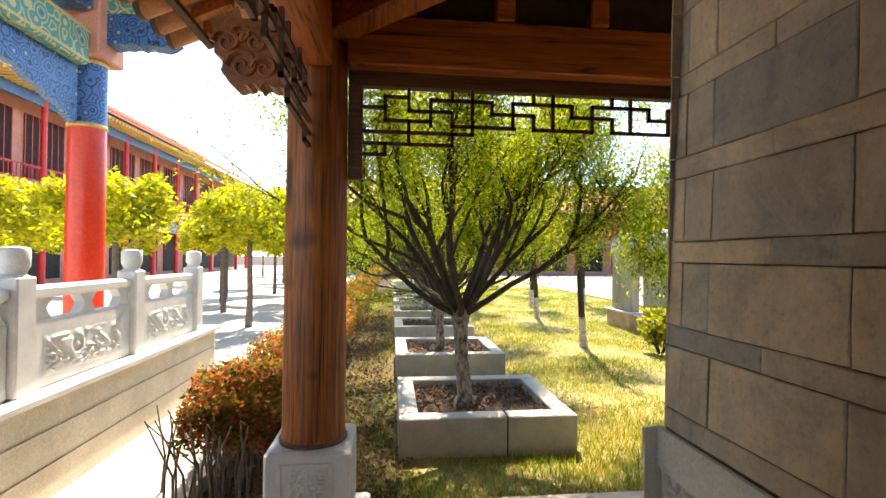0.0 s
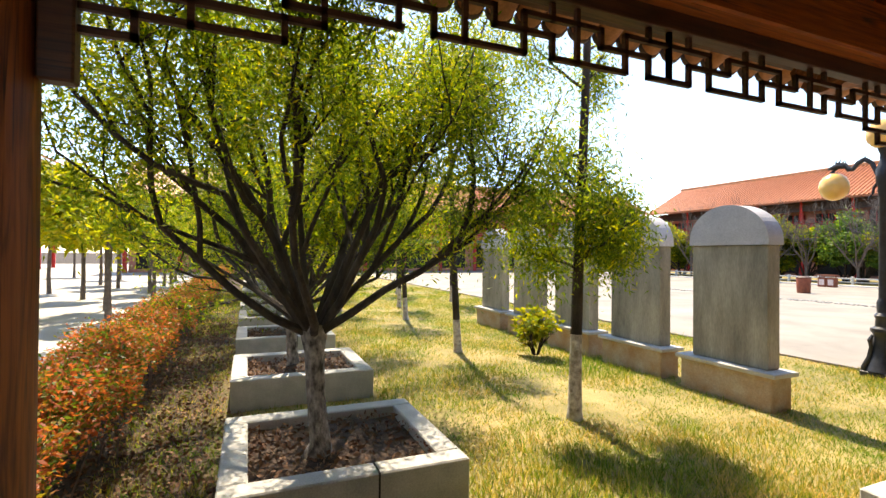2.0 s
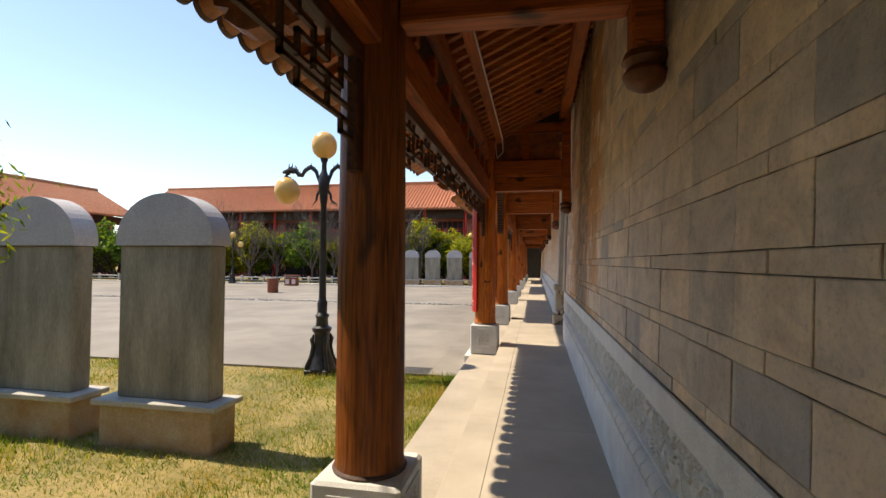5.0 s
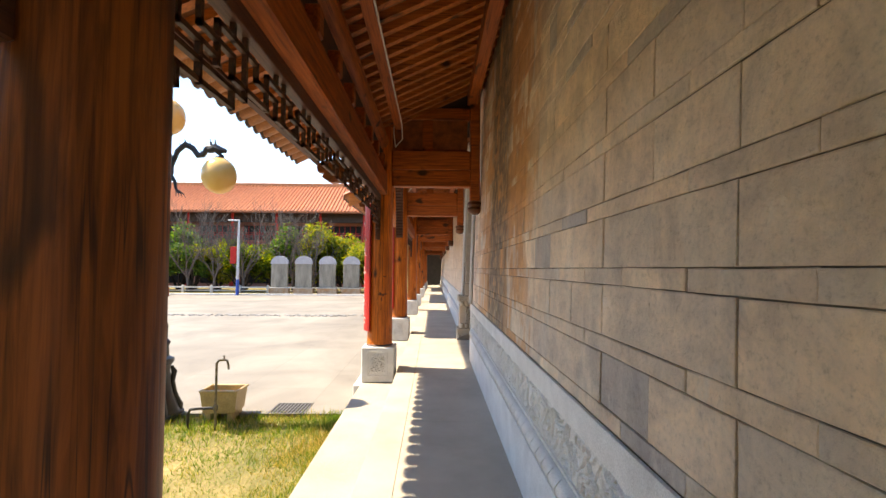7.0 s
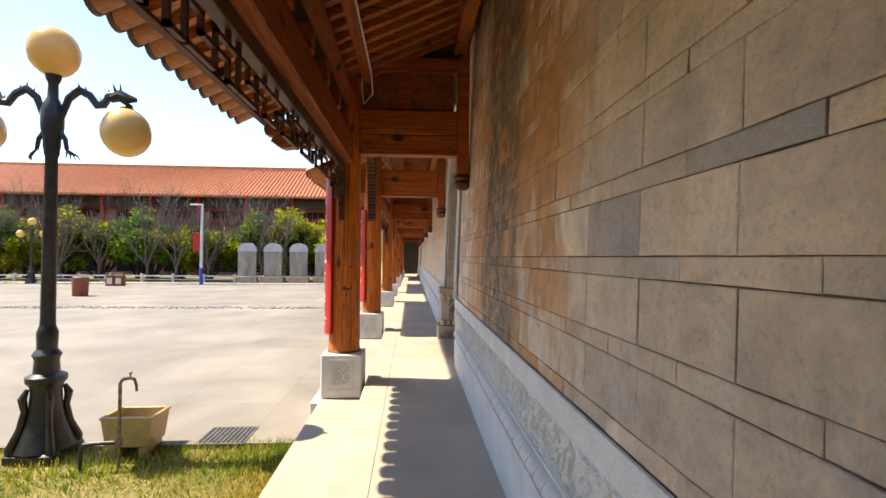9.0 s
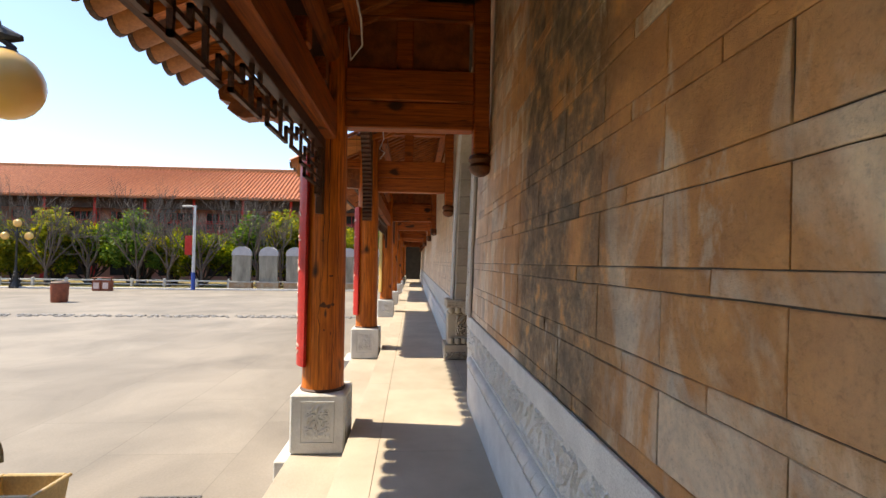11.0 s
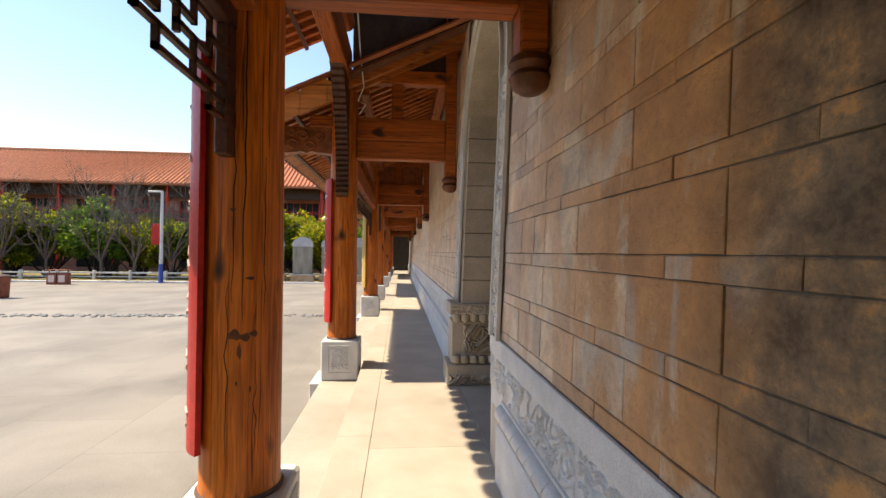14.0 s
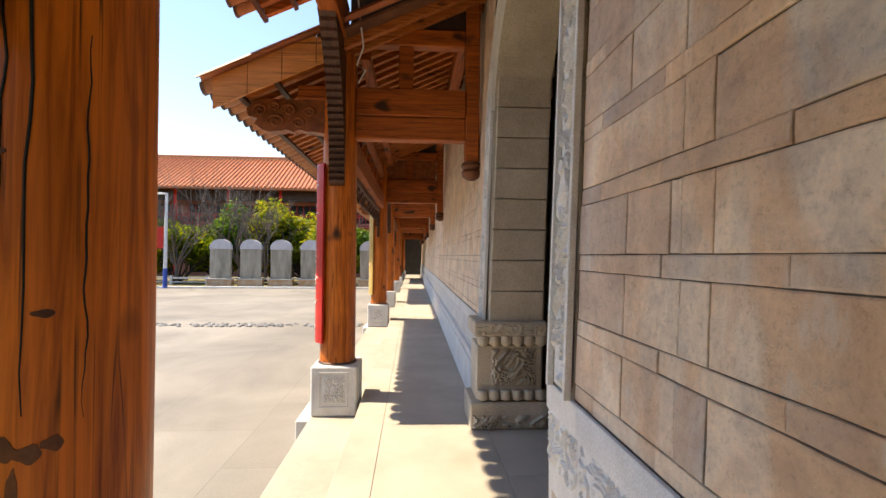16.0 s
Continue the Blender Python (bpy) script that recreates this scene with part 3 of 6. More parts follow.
# plinth: foot, torus, carved frieze, capping band
PLINTH = [(0, 0), (0.052, 0), (0.052, 0.375), (0.042, 0.39), (0.02, 0.394)] + [(0.008 + 0.054 * math.cos(a), 0.458 + 0.06 * math.sin(a)) for a in [math.pi * (i / 8 - 0.5) for i in range(9)]] + [(0.016, 0.522), (0.016, 0.538), (0.003, 0.542), (0.003, 0.80), (0.016, 0.806), (0.016, 0.928), (0.012, BASE_Z + 0.001), (0.0, BASE_Z + 0.003)]


def plinth(name, x0, x1, flip, label):
    def place(u, v, w):
        return Vector((x0 + w, WALL_Y + u, v)) if not flip else Vector((WALL_X - u, x0 + w, v))
    t = structure(name, Geo().prism(PLINTH, place, x1 - x0), M_STONE, label, "plinth", True)
    n = max(1, round((x1 - x0) / 1.3))
    for i in range(n):
        a, b = x0 + (x1 - x0) * i / n + 0.02, x0 + (x1 - x0) * (i + 1) / n - 0.02
        fine = 1 if b < 15 else 0.4

        def on(u, v, hgt):
            x, z, y = a + (b - a) * u, 0.546 + 0.25 * v, 0.0045 + hgt
            return Vector((x, WALL_Y + y, z)) if not flip else Vector((WALL_X - y, x, z))
        part("frieze_panel", Geo().relief(on, int(230 * fine), int(46 * fine), i + 2, 0.013, (11, 2.3), 0.05), M_RELIEF, t, "granite frieze carved with scrolling clouds", True)
    # lotus petals cut into the torus
    g = Geo()
    x = x0 + 0.05
    while x < min(x1, 16) - 0.08:
        pts = []
        for k in range(7):
            a = math.pi * (k / 6 - 0.5) * 0.85
            pts.append((0.0095 + 0.054 * math.cos(a), 0.458 + 0.06 * math.sin(a)))
        pp = [place(u, v, x - x0 + 0.02 * math.sin(k)) for k, (u, v) in enumerate(pts)]
        g.tube(pp, [0.001, 0.002, 0.003, 0.0035, 0.003, 0.002, 0.001], 5)
        x += 0.15
    if g.v:
        tagged(part("petal_moulding", g, M_STONE, t, "lotus petals cut along the rounded moulding", True), kind="stuff")
    return t


p1 = plinth("plinth_1", WALL_X - 0.062, 11.72, False, "pale granite plinth with a rounded moulding and carved frieze")
UPPER = [(0, 0.0), (0.003, 0.0)] + PLINTH[-5:]
part("upper_band", Geo().prism(UPPER, lambda u, v, w: Vector((11.721 + w, WALL_Y + u, v)), 0.42), M_STONE, p1)
part("frieze_panel", Geo().relief(lambda u, v, hgt: Vector((11.735 + 0.40 * u, WALL_Y + 0.0045 + hgt, 0.546 + 0.25 * v)), 70, 40, 31, 0.013, (5, 2.6), 0.06), M_RELIEF, p1, "", True)
plinth("plinth_2", ARCH1 + 0.42, END_X, False, "pale granite plinth continuing along the far wall")
plinth("plinth_3", -8, WALL_Y, True, "pale granite plinth round the wall's shaded end")

# arched gate: moulded frame, reveal with carved base, dark doors behind
gate = thing("gate_arch", "arched stone gateway with carved scroll borders and lotus bases", "gateway", (0, 0, 0), kind="structure")
GC, GR = (ARCH0 + ARCH1) / 2, (ARCH1 - ARCH0) / 2


def arch_line(r, zs, n=20):
    return [(GC - r, 0.0)] + [(GC - r, zs)] + [(GC - r * math.cos(math.pi * k / n), zs + r * math.sin(math.pi * k / n)) for k in range(1, n)] + [(GC + r, zs), (GC + r, 0.0)]


SPR = ARCH_H - GR
inner, outer = arch_line(GR, SPR), arch_line(GR + 0.28, SPR)


def band(line_a, line_b, y0, y1, z_from):
    ga = Geo()
    n = len(line_a)
    for i in range(n - 1):
        q = [line_a[i], line_a[i + 1], line_b[i + 1], line_b[i]]
        q = [(x, max(z, z_from)) for x, z in q]
        ga.add([(x, y0, z) for x, z in q] + [(x, y1, z) for x, z in q], [(0, 1, 2, 3), (7, 6, 5, 4), (0, 4, 5, 1), (1, 5, 6, 2), (2, 6, 7, 3), (3, 7, 4, 0)])
    return ga


part("surround", band(inner, outer, 1.0, 1.512, 0.0), M_ARCH, gate)
# wall above the arch
g = Geo()
o2 = arch_line(GR + 0.27, SPR)
for i in range(len(o2) - 1):
    (xa, za), (xb, zb) = o2[i], o2[i + 1]
    if abs(xb - xa) > 1e-4:
        g.box(min(xa, xb), 0.85, min(za, zb), max(xa, xb), WALL_Y - 0.03, WALL_TOP)
g.box(ARCH0 - 0.30, 0.85, SPR, ARCH0 - 0.02, WALL_Y - 0.03, WALL_TOP)
part("spandrel", g, M_ARCH, gate)
# scroll border on the near jamb and along the arch
for sgn, xa in ((-1, ARCH0 - 0.30), (1, ARCH1 + 0.02)):
    def on(u, v, hgt, xa=xa):
        return Vector((xa + 0.28 * (0.12 + 0.76 * u), 1.514 + hgt, BASE_Z + 0.02 + (SPR - BASE_Z) * v))
    part("scroll_border", Geo().relief(on, 24, 170, 5 + sgn, 0.032, (1.6, 12), 0.02), M_RELIEF, gate, "border carved with scrolling vines", True)
    part("border_fillet", Geo().box(xa + 0.005, 1.512, BASE_Z, xa + 0.03, 1.545, SPR, 0.004).box(xa + 0.25, 1.512, BASE_Z, xa + 0.275, 1.545, SPR, 0.004), M_STONE, gate)
part("arch_moulding", band(arch_line(GR + 0.245, SPR), arch_line(GR + 0.275, SPR), 1.512, 1.545, SPR), M_STONE, gate)
part("arch_moulding", band(arch_line(GR + 0.005, SPR), arch_line(GR + 0.035, SPR), 1.512, 1.545, SPR), M_STONE, gate)
# reveal stones and lotus base of the far jamb
z = 0.95
while z < SPR + 0.3:
    part("reveal_stone", Geo().box(ARCH1 - 0.045, 1.0, z + 0.004, ARCH1 + 0.005, 1.49, z + 0.275, 0.006), M_ARCH, gate)
    z += 0.28
base = part("lotus_base", Geo().box(ARCH1 - 0.10, 0.96, 0.0, ARCH1 + 0.41, 1.66, 0.24, 0.012).box(ARCH1 - 0.03, 1.0, 0.24, ARCH1 + 0.36, 1.60, 0.74, 0.01).box(ARCH1 - 0.09, 0.97, 0.82, ARCH1 + 0.40, 1.63, 0.96, 0.012), M_ARCH, gate)
g = Geo()
for k in range(6):
    y = 1.02 + 0.105 * k
    g.lathe([(0.01, -0.05), (0.05, -0.03), (0.06, 0.01), (0.045, 0.05), (0.01, 0.06)], 10, (ARCH1 - 0.055, y, 0.29), squash=(0.9, 1))
    g.lathe([(0.01, -0.05), (0.045, -0.03), (0.06, 0.01), (0.05, 0.05), (0.01, 0.06)], 10, (ARCH1 - 0.055, y, 0.78), squash=(0.9, 1))
part("lotus_petals", g, M_ARCH, base, "rows of rounded lotus petals", True)


def on(u, v, hgt):
    return Vector((ARCH1 - 0.032 - hgt, 1.05 + 0.42 * u, 0.37 + 0.34 * v))


part("carved_panel", Geo().relief(on, 34, 28, 3, 0.035, (3.2, 2.8), 0.1), M_ARCH, base, "panel carved with curling tendrils", True)


def on(u, v, hgt):
    return Vector((ARCH1 - 0.102 - hgt, 0.98 + 0.66 * u, 0.01 + 0.12 * v))


part("carved_panel", Geo().relief(on, 40, 12, 8, 0.03, (4, 1.0), 0.1), M_ARCH, base, "", True)


def on(u, v, hgt):
    return Vector((ARCH1 - 0.092 - hgt, 0.98 + 0.64 * u, 0.835 + 0.11 * v))


part("carved_panel", Geo().relief(on, 40, 10, 11, 0.012, (6, 1.0), 0.1), M_ARCH, base, "", True)
part("door_leaf", Geo().box(ARCH0, 0.86, 0.0, GC - 0.005, 0.92, ARCH_H, 0.01).box(GC + 0.005, 0.86, 0.0, ARCH1, 0.92, ARCH_H, 0.01), M_DARK, gate, "dark timber door leaves, closed")
for ob in list(gate.children):
    for vtx in ob.data.vertices:
        if vtx.co.z > BASE_Z:
            vtx.co.y -= (vtx.co.z - BASE_Z) * tan_b
# two unseen walls added out of view to keep light off the west brick face
structure("wall_south", Geo().box(-2.6, -8.4, GROUND, 1.6, -8.1, 4.6), M_CREAM, "unseen plain masonry added behind to cut the light", "wall")
# this one, never in view, blocks light coming in from the yard
structure("wall_behind", Geo().box(-1.02, -8, GROUND - 0.05, -0.8, 1.0, 3.3), M_MORTAR, "unseen plain wall added to block light from the yard", "wall")
structure("wall_back", Geo().box(1.3, 0.6, -0.4, END_X, 0.846, WALL_TOP - 0.1), M_MORTAR, "rear of the long brick wall", "wall")

# ---- columns ----
column = thing("column", "round orange-brown timber column on a carved white granite base", "column", (0, 0, 0), "corridor columns")


def pedestal_geo():
    return Geo().box(-0.245, -0.245, -0.16, 0.245, 0.245, 0.37, 0.018)


ped = part("pedestal", pedestal_geo(), M_STONE, column, "white granite block carved with a vase of flowers")
part("pier", Geo().box(-0.34, -0.37, GROUND - 0.1, 0.34, 0.37, -0.162, 0.012), M_STONE, column, "granite pier under the base, standing out from the step")
part("shaft", Geo().lathe([(0.193, 0.37), (0.196, 0.40), (0.191, 0.43), (0.189, 1.4), (0.182, 2.6), (0.177, 3.75)], 32), M_COL, column, "", True)
part("collar", Geo().lathe([(0.205, 0.368), (0.208, 0.382), (0.196, 0.395)], 28), M_TILETIP, column, "dark ring at the foot of the shaft", True)
for ang in (0, 90, 180, 270):
    mrot = Matrix.Rotation(radians(ang), 4, "Z")

    def on(u, v, hgt, mrot=mrot):
        return mrot @ Vector((-0.246 - hgt, -0.12 + 0.24 * u, -0.02 + 0.30 * v))
    part("carving", Geo().relief(on, 26, 30, 4 + ang, 0.014, (2.6, 3.2), 0.12), M_RELIEF, ped, "", True)
    fr = Geo()
    for (a0, b0, a1, b1) in ((-0.15, -0.06, 0.15, -0.05), (-0.15, 0.30, 0.15, 0.31), (-0.15, -0.06, -0.14, 0.31), (0.14, -0.06, 0.15, 0.31)):
        fr.box(-0.253, a0, b0, -0.244, a1, b1, 0.002, mrot)
    part("carved_frame", fr, M_STONE, ped)
column.matrix_basis = pose(CORNER[0], CORNER[1], 0, 0, 0, 180)
columns = [column] + [copy_thing(column, pose(x, ROW, 0, 0, 0, 37 * i % 4 * 90)) for i, x in enumerate(COLS)]
# corner and first shafts get a darker copy of the column wood
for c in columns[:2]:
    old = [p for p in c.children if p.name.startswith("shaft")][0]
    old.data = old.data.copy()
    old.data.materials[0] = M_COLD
# a cluster of knots and long drying cracks on one shaft
kn = columns[2].matrix_basis.inverted()


def on_shaft(ang, z, out=0.0):
    r = 0.1895 - 0.004 * max(0.0, z - 1.4) + out
    return kn @ Vector((COLS[1] + r * math.cos(radians(ang)), ROW + r * math.sin(radians(ang)), z))


for da, dz, rw, rh in ((186, 1.155, 0.030, 0.024), (200, 1.145, 0.024, 0.018), (212, 1.16, 0.019, 0.015), (193, 1.08, 0.010, 0.036), (206, 1.42, 0.02, 0.008), (190, 0.93, 0.006, 0.012), (208, 0.90, 0.006, 0.016), (182, 1.74, 0.014, 0.007)):
    nk = Geo()
    rim = [on_shaft(da + math.degrees(rw * math.cos(q) * (1 + 0.3 * noise.noise(Vector((da, 2 * math.cos(q), 2 * math.sin(q))))) / 0.19), dz + rh * math.sin(q) * (1 + 0.3 * math.sin(3 * q + da)), 0.0008) for q in [2 * math.pi * k / 16 for k in range(16)]]
    back = [on_shaft(da + math.degrees(rw * 1.0 * math.cos(q) / 0.19), dz + rh * math.sin(q), -0.008) for q in [2 * math.pi * k / 16 for k in range(16)]]
    nk.add(rim + back + [on_shaft(da, dz, 0.002)], [(k, (k + 1) % 16, 32) for k in range(16)] + [(k, 16 + k, 16 + (k + 1) % 16, (k + 1) % 16) for k in range(16)])
    part("knot", nk, M_DROP, columns[2], "dark knot in the wood", True)
for ang, z0, z1, w, seed in ((197, 1.22, 3.2, 0.0038, 1.0), (183, 1.3, 2.3, 0.003, 4.0), (215, 0.45, 1.05, 0.003, 7.0), (227, 1.2, 2.0, 0.0025, 9.0), (176, 0.5, 1.4, 0.003, 12.0)):
    pts = [on_shaft(ang + 5.0 * noise.noise(Vector((seed, k * 0.3, 0))) + 1.2 * noise.noise(Vector((seed, k * 1.3, 3))), z0 + (z1 - z0) * k / 24, -0.001) for k in range(25)]
    part("crack", Geo().tube(pts, [w * (0.35 + 0.65 * math.sin(math.pi * k / 24)) for k in range(25)], 5), M_BLACK, columns[2], "long dark drying crack", True)
copy_thing(column, pose(CORNER[0], -2.3, 0))
copy_thing(column, pose(CORNER[0], -7.3, 0))

# ---- beams, brackets, roofs ----


def carved_end(name, parent, m, mat=M_CARVE, length=0.75, hgt=0.42):
    """Beam end cut to a cloud scroll, with raised curls on both cheeks; along +y from the column."""
    out = [(0.0, 0.0)] + [(length * (0.06 + 0.05 * k), 0.035 * abs(math.sin(k * 0.9)) * min(1.0, k / 4)) for k in range(12)] + [(length * 0.72, 0.0), (length * 0.8, 0.03), (length * 0.9, 0.10), (length * 0.86, 0.17), (length * 0.98, 0.2), (length, 0.29), (length * 0.93, 0.36), (length * 0.8, hgt), (0, hgt)]
    b = part(name, Geo().prism(out, lambda u, v, w: m @ Vector((w - 0.08, u, v)), 0.16), mat, parent)
    for side in (-1, 1):
        for cy, cz, r0 in ((0.62, 0.13, 0.10), (0.82, 0.27, 0.085), (0.46, 0.28, 0.085), (0.34, 0.12, 0.075), (0.64, 0.32, 0.06), (0.2, 0.26, 0.07)):
            pts = []
            for k in range(18):
                a = k / 17 * 4.2 * math.pi / 1.4
                r = r0 * (1 - k / 20)
                pts.append(m @ Vector((side * 0.085, length * cy + r * math.cos(a), cz + r * math.sin(a))))
            part("scroll", Geo().tube(pts, [0.02 * (1 - k / 30) for k in range(18)], 6), mat, b, "", True)
    return b


def lattice(parent, m, length):
    """Openwork fret under a lintel: interlocking key steps from both ends to the middle, hanging lower at the ends."""
    t, pitch, half = 0.022, 0.54, length / 2
    for side in (0, 1):
        bars = Geo()

        def bar(u0, v0, u1, v1):
            u0, u1 = min(u0, half), min(u1, half)
            if u1 <= u0 and v0 == v1:
                return
            if side:
                u0, u1 = length - u1, length - u0
            bars.box(u0 - t / 2, -t / 2, -max(v0, v1) - t / 2, u1 + t / 2, t / 2, -min(v0, v1) + t / 2, 0.0, m)

        def post(u, v0, v1):
            if u < half:
                bar(u, v0, u, v1)
        for u0, v, u1 in ((0, 0.13, 0.14), (0.14, 0.06, 0.29), (0.29, 0.145, 0.57), (0.57, 0.235, 0.98), (0.14, 0.21, 0.43), (0, 0.285, 0.70), (0, 0.36, 0.57), (0, 0.43, 0.14)):
            bar(u0, v, u1, v)
        for u, v0, v1 in ((0.14, 0.06, 0.21), (0.29, 0, 0.145), (0.57, 0.145, 0.235), (0.29, 0.21, 0.36), (0.57, 0.285, 0.36), (0.14, 0.36, 0.43), (0.70, 0.235, 0.285)):
            post(u, v0, v1)
        u = 0.43
        while u < half:
            bar(u, 0.07, u + 0.40, 0.07)
            bar(u + 0.40, 0.145, u + 0.68, 0.145)
            bar(u + 0.68, 0.238, u + 1.08, 0.238)
            for du, v0, v1 in ((0, 0.07, 0.238), (0.40, 0.07, 0.145), (0.68, 0.145, 0.238), (0.27, 0, 0.238), (0.14, 0, 0.07)):
                post(u + du, v0, v1)
            u += pitch
        part("lattice", bars, M_LATT, parent, "dark openwork key-fret lattice")


def bay(x0, x1, raised, idx):
    """The timber frame between two columns."""
    dz = 0.0
    b = thing("bay_frame", "orange-brown timber lintel, purlins and fret lattice between two columns", "timber frame", (0, 0, 0), "corridor bays")
    a0, a1 = x0 + 0.19, x1 - 0.19
    if not raised:
        part("lintel", Geo().box(a0, ROW - 0.11, 2.665, a1, ROW + 0.07, 2.98, 0.012), M_BX, b)
        part("lattice_head", Geo().box(a0, ROW - 0.015, 2.572, a1, ROW + 0.055, 2.664, 0.004), M_LATT, b)
        for xa in (a0 + 0.0, a1 - 0.09):
            part("lattice_stile", Geo().box(xa, ROW - 0.012, 1.98, xa + 0.09, ROW + 0.05, 2.571, 0.006), M_LATT, b)
        g = Geo().box(a0, ROW - 0.03, 2.985, a1, ROW + 0.03, 3.35)
        part("frieze_board", g, M_DARK, b, "dark carved board above the lintel")
        for k in range(int((a1 - a0) / 0.62)):
            part("spacer_block", Geo().box(a0 + 0.3 + 0.62 * k, ROW - 0.12, 2.985, a0 + 0.42 + 0.62 * k, ROW + 0.08, 3.17, 0.01), M_BX, b)
        lattice(b, Matrix.Translation((a0 + 0.09, ROW + 0.02, 2.575)), a1 - a0 - 0.18)
        part("purlin", Geo().tube([(x0, ROW, 3.50), (x1, ROW, 3.50)], [0.12, 0.12], 14), M_BX, b, "", True)
    else:
        part("lintel", Geo().box(a0, ROW - 0.11, 2.58 + LIFT, a1, ROW + 0.07, 3.0 + LIFT, 0.012), M_BX, b)
        part("purlin", Geo().tube([(x0, ROW, 3.50 + LIFT), (x1, ROW, 3.50 + LIFT)], [0.12, 0.12], 14), M_BX, b, "", True)
        for s, xx in ((1, a0), (-1, a1)):
            out = [(0, 0)]
            for k in range(48):
                out.append((0.05 + 0.75 * (k / 47) ** 2.4 + (0.028 if k % 2 else 0), 0.02 + 1.55 * k / 47))
            out.append((0, 1.57))
            br = part("bracket", Geo().prism(out, lambda u, v, w, s=s, xx=xx: Vector((xx + s * u, ROW - 0.08 + w, 2.28 + v)), 0.16), M_LATT, b, "carved bracket with a stepped comb edge")
    part("inner_purlin", Geo().box(x0, ROW - 0.32, 3.72 + (LIFT if raised else 0), x1, ROW - 0.20, 3.86 + (LIFT if raised else 0), 0.01), M_BX, b)
    part("wall_purlin", Geo().box(x0, 1.50, 4.12 + (LIFT if raised else 0), x1, 1.66, 4.34 + (LIFT if raised else 0), 0.01), M_BX, b)
    return b


xs = [CORNER[0]] + COLS
bays = []
for i in range(len(xs) - 1):
    bays.append(bay(xs[i], xs[i + 1], i >= 2 and i % 2 == 0, i))


def cross_frame(x, m=None, hi=False, closed=False):
    """Tie beams from the column to the wall, hanging post with a turned drop, and the carved arm under the eave."""
    f = thing("cross_frame", "stacked timber tie beams with a hanging post by the wall", "timber frame", (0, 0, 0), "corridor cross frames")
    f.matrix_basis = pose(x, 0, 0) if m is None else m
    part("lower_beam", Geo().box(-0.085, 1.617, 2.82, 0.085, ROW - 0.17, 3.075, 0.012), M_BY, f)
    part("middle_beam", Geo().box(-0.10, 1.617, 3.079, 0.10, ROW - 0.17, 3.38, 0.012), M_BY, f)
    part("upper_beam", Geo().box(-0.075, 1.62, 3.87, 0.075, ROW - 0.15, 4.06, 0.012), M_BY, f)
    post = part("hanging_post", Geo().box(-0.085, 1.46, 2.60, 0.085, 1.615, 4.3 + (1.1 if hi else 0), 0.015), M_BY, f)
    part("turned_drop", Geo().lathe([(0.06, 0.16), (0.105, 0.14), (0.118, 0.10), (0.09, 0.065), (0.115, 0.03), (0.095, -0.02), (0.05, -0.05), (0.01, -0.06)], 14, (0, 1.538, 2.45)), M_DROP, post, "", True)
    part("king_strut", Geo().box(-0.06, 2.2, 3.38, 0.06, 2.36, 3.87, 0.01), M_BY, f)
    if hi:
        part("gable_panel", Geo().box(-0.03, 1.5, 4.06, 0.03, ROW - 0.1, 5.3), M_DARK, f, "dark boarding above the tie beam")
    if hi and closed:
        part("infill_panel", Geo().box(-0.03, 1.66, 3.385, 0.03, ROW - 0.17, 3.868), M_CARVE, f, "dark carved boarding between the beams")
    carved_end("eave_arm", f, Matrix.Translation((0, ROW + 0.15, 2.87)) @ Matrix.Diagonal((1, 1, 0.85, 1)), M_CARVE, 0.85)
    part("arm_block", Geo().box(-0.10, ROW + 0.12, 3.23, 0.10, ROW + 0.45, 3.39, 0.012), M_BY, f)
    return f


for i, x in enumerate(COLS):
    cross_frame(x, hi=i >= 1, closed=i % 2 == 1)
# frames round the corner column
cf = thing("corner_frame", "timber beams meeting over the corner column", "timber frame", (0, 0, 0))
diag = Matrix.Translation((CORNER[0], CORNER[1], 0)) @ Matrix.Rotation(radians(45), 4, "Z")
part("diagonal_beam", Geo().box(-0.085, -2.05, 2.82, 0.085, -0.1, 3.2, 0.012, diag), M_BY, cf)
carved_end("eave_arm", cf, Matrix.Translation((CORNER[0], CORNER[1] + 0.15, 2.74)) @ Matrix.Diagonal((1, 1, 0.85, 1)), length=0.64)
carved_end("eave_arm", cf, Matrix.Translation((CORNER[0] - 0.15, CORNER[1], 2.51)) @ Matrix.Rotation(radians(90), 4, "Z"), length=0.46)
wb = thing("bay_frame", "orange-brown timber lintel, purlins and fret lattice between two columns", "timber frame", (0, 0, 0), "corridor bays")
part("lintel", Geo().box(CORNER[0] - 0.07, -2.1, 2.62, CORNER[0] + 0.11, CORNER[1] - 0.19, 2.98, 0.012), M_BY, wb)
part("frieze_board", Geo().box(CORNER[0] - 0.03, -2.1, 2.985, CORNER[0] + 0.03, CORNER[1] - 0.19, 3.35), M_DARK, wb)
lattice(wb, Matrix.Translation((CORNER[0] - 0.02, -2.08, 2.575)) @ Matrix.Rotation(radians(90), 4, "Z"), CORNER[1] - 0.19 + 2.06)
part("purlin", Geo().tube([(CORNER[0], -8, 3.5), (CORNER[0], CORNER[1], 3.5)], [0.12, 0.12], 14), M_BY, wb, "", True)
cross_frame(0, m=Matrix.Translation((2.53, -2.3, 0)) @ Matrix.Rotation(radians(90), 4, "Z"))


def roof_z(y):
    return EAVE_Z + (EAVE_Y - y) * SLOPE


RIDGE_Y = 1.15
TILE = 0.235


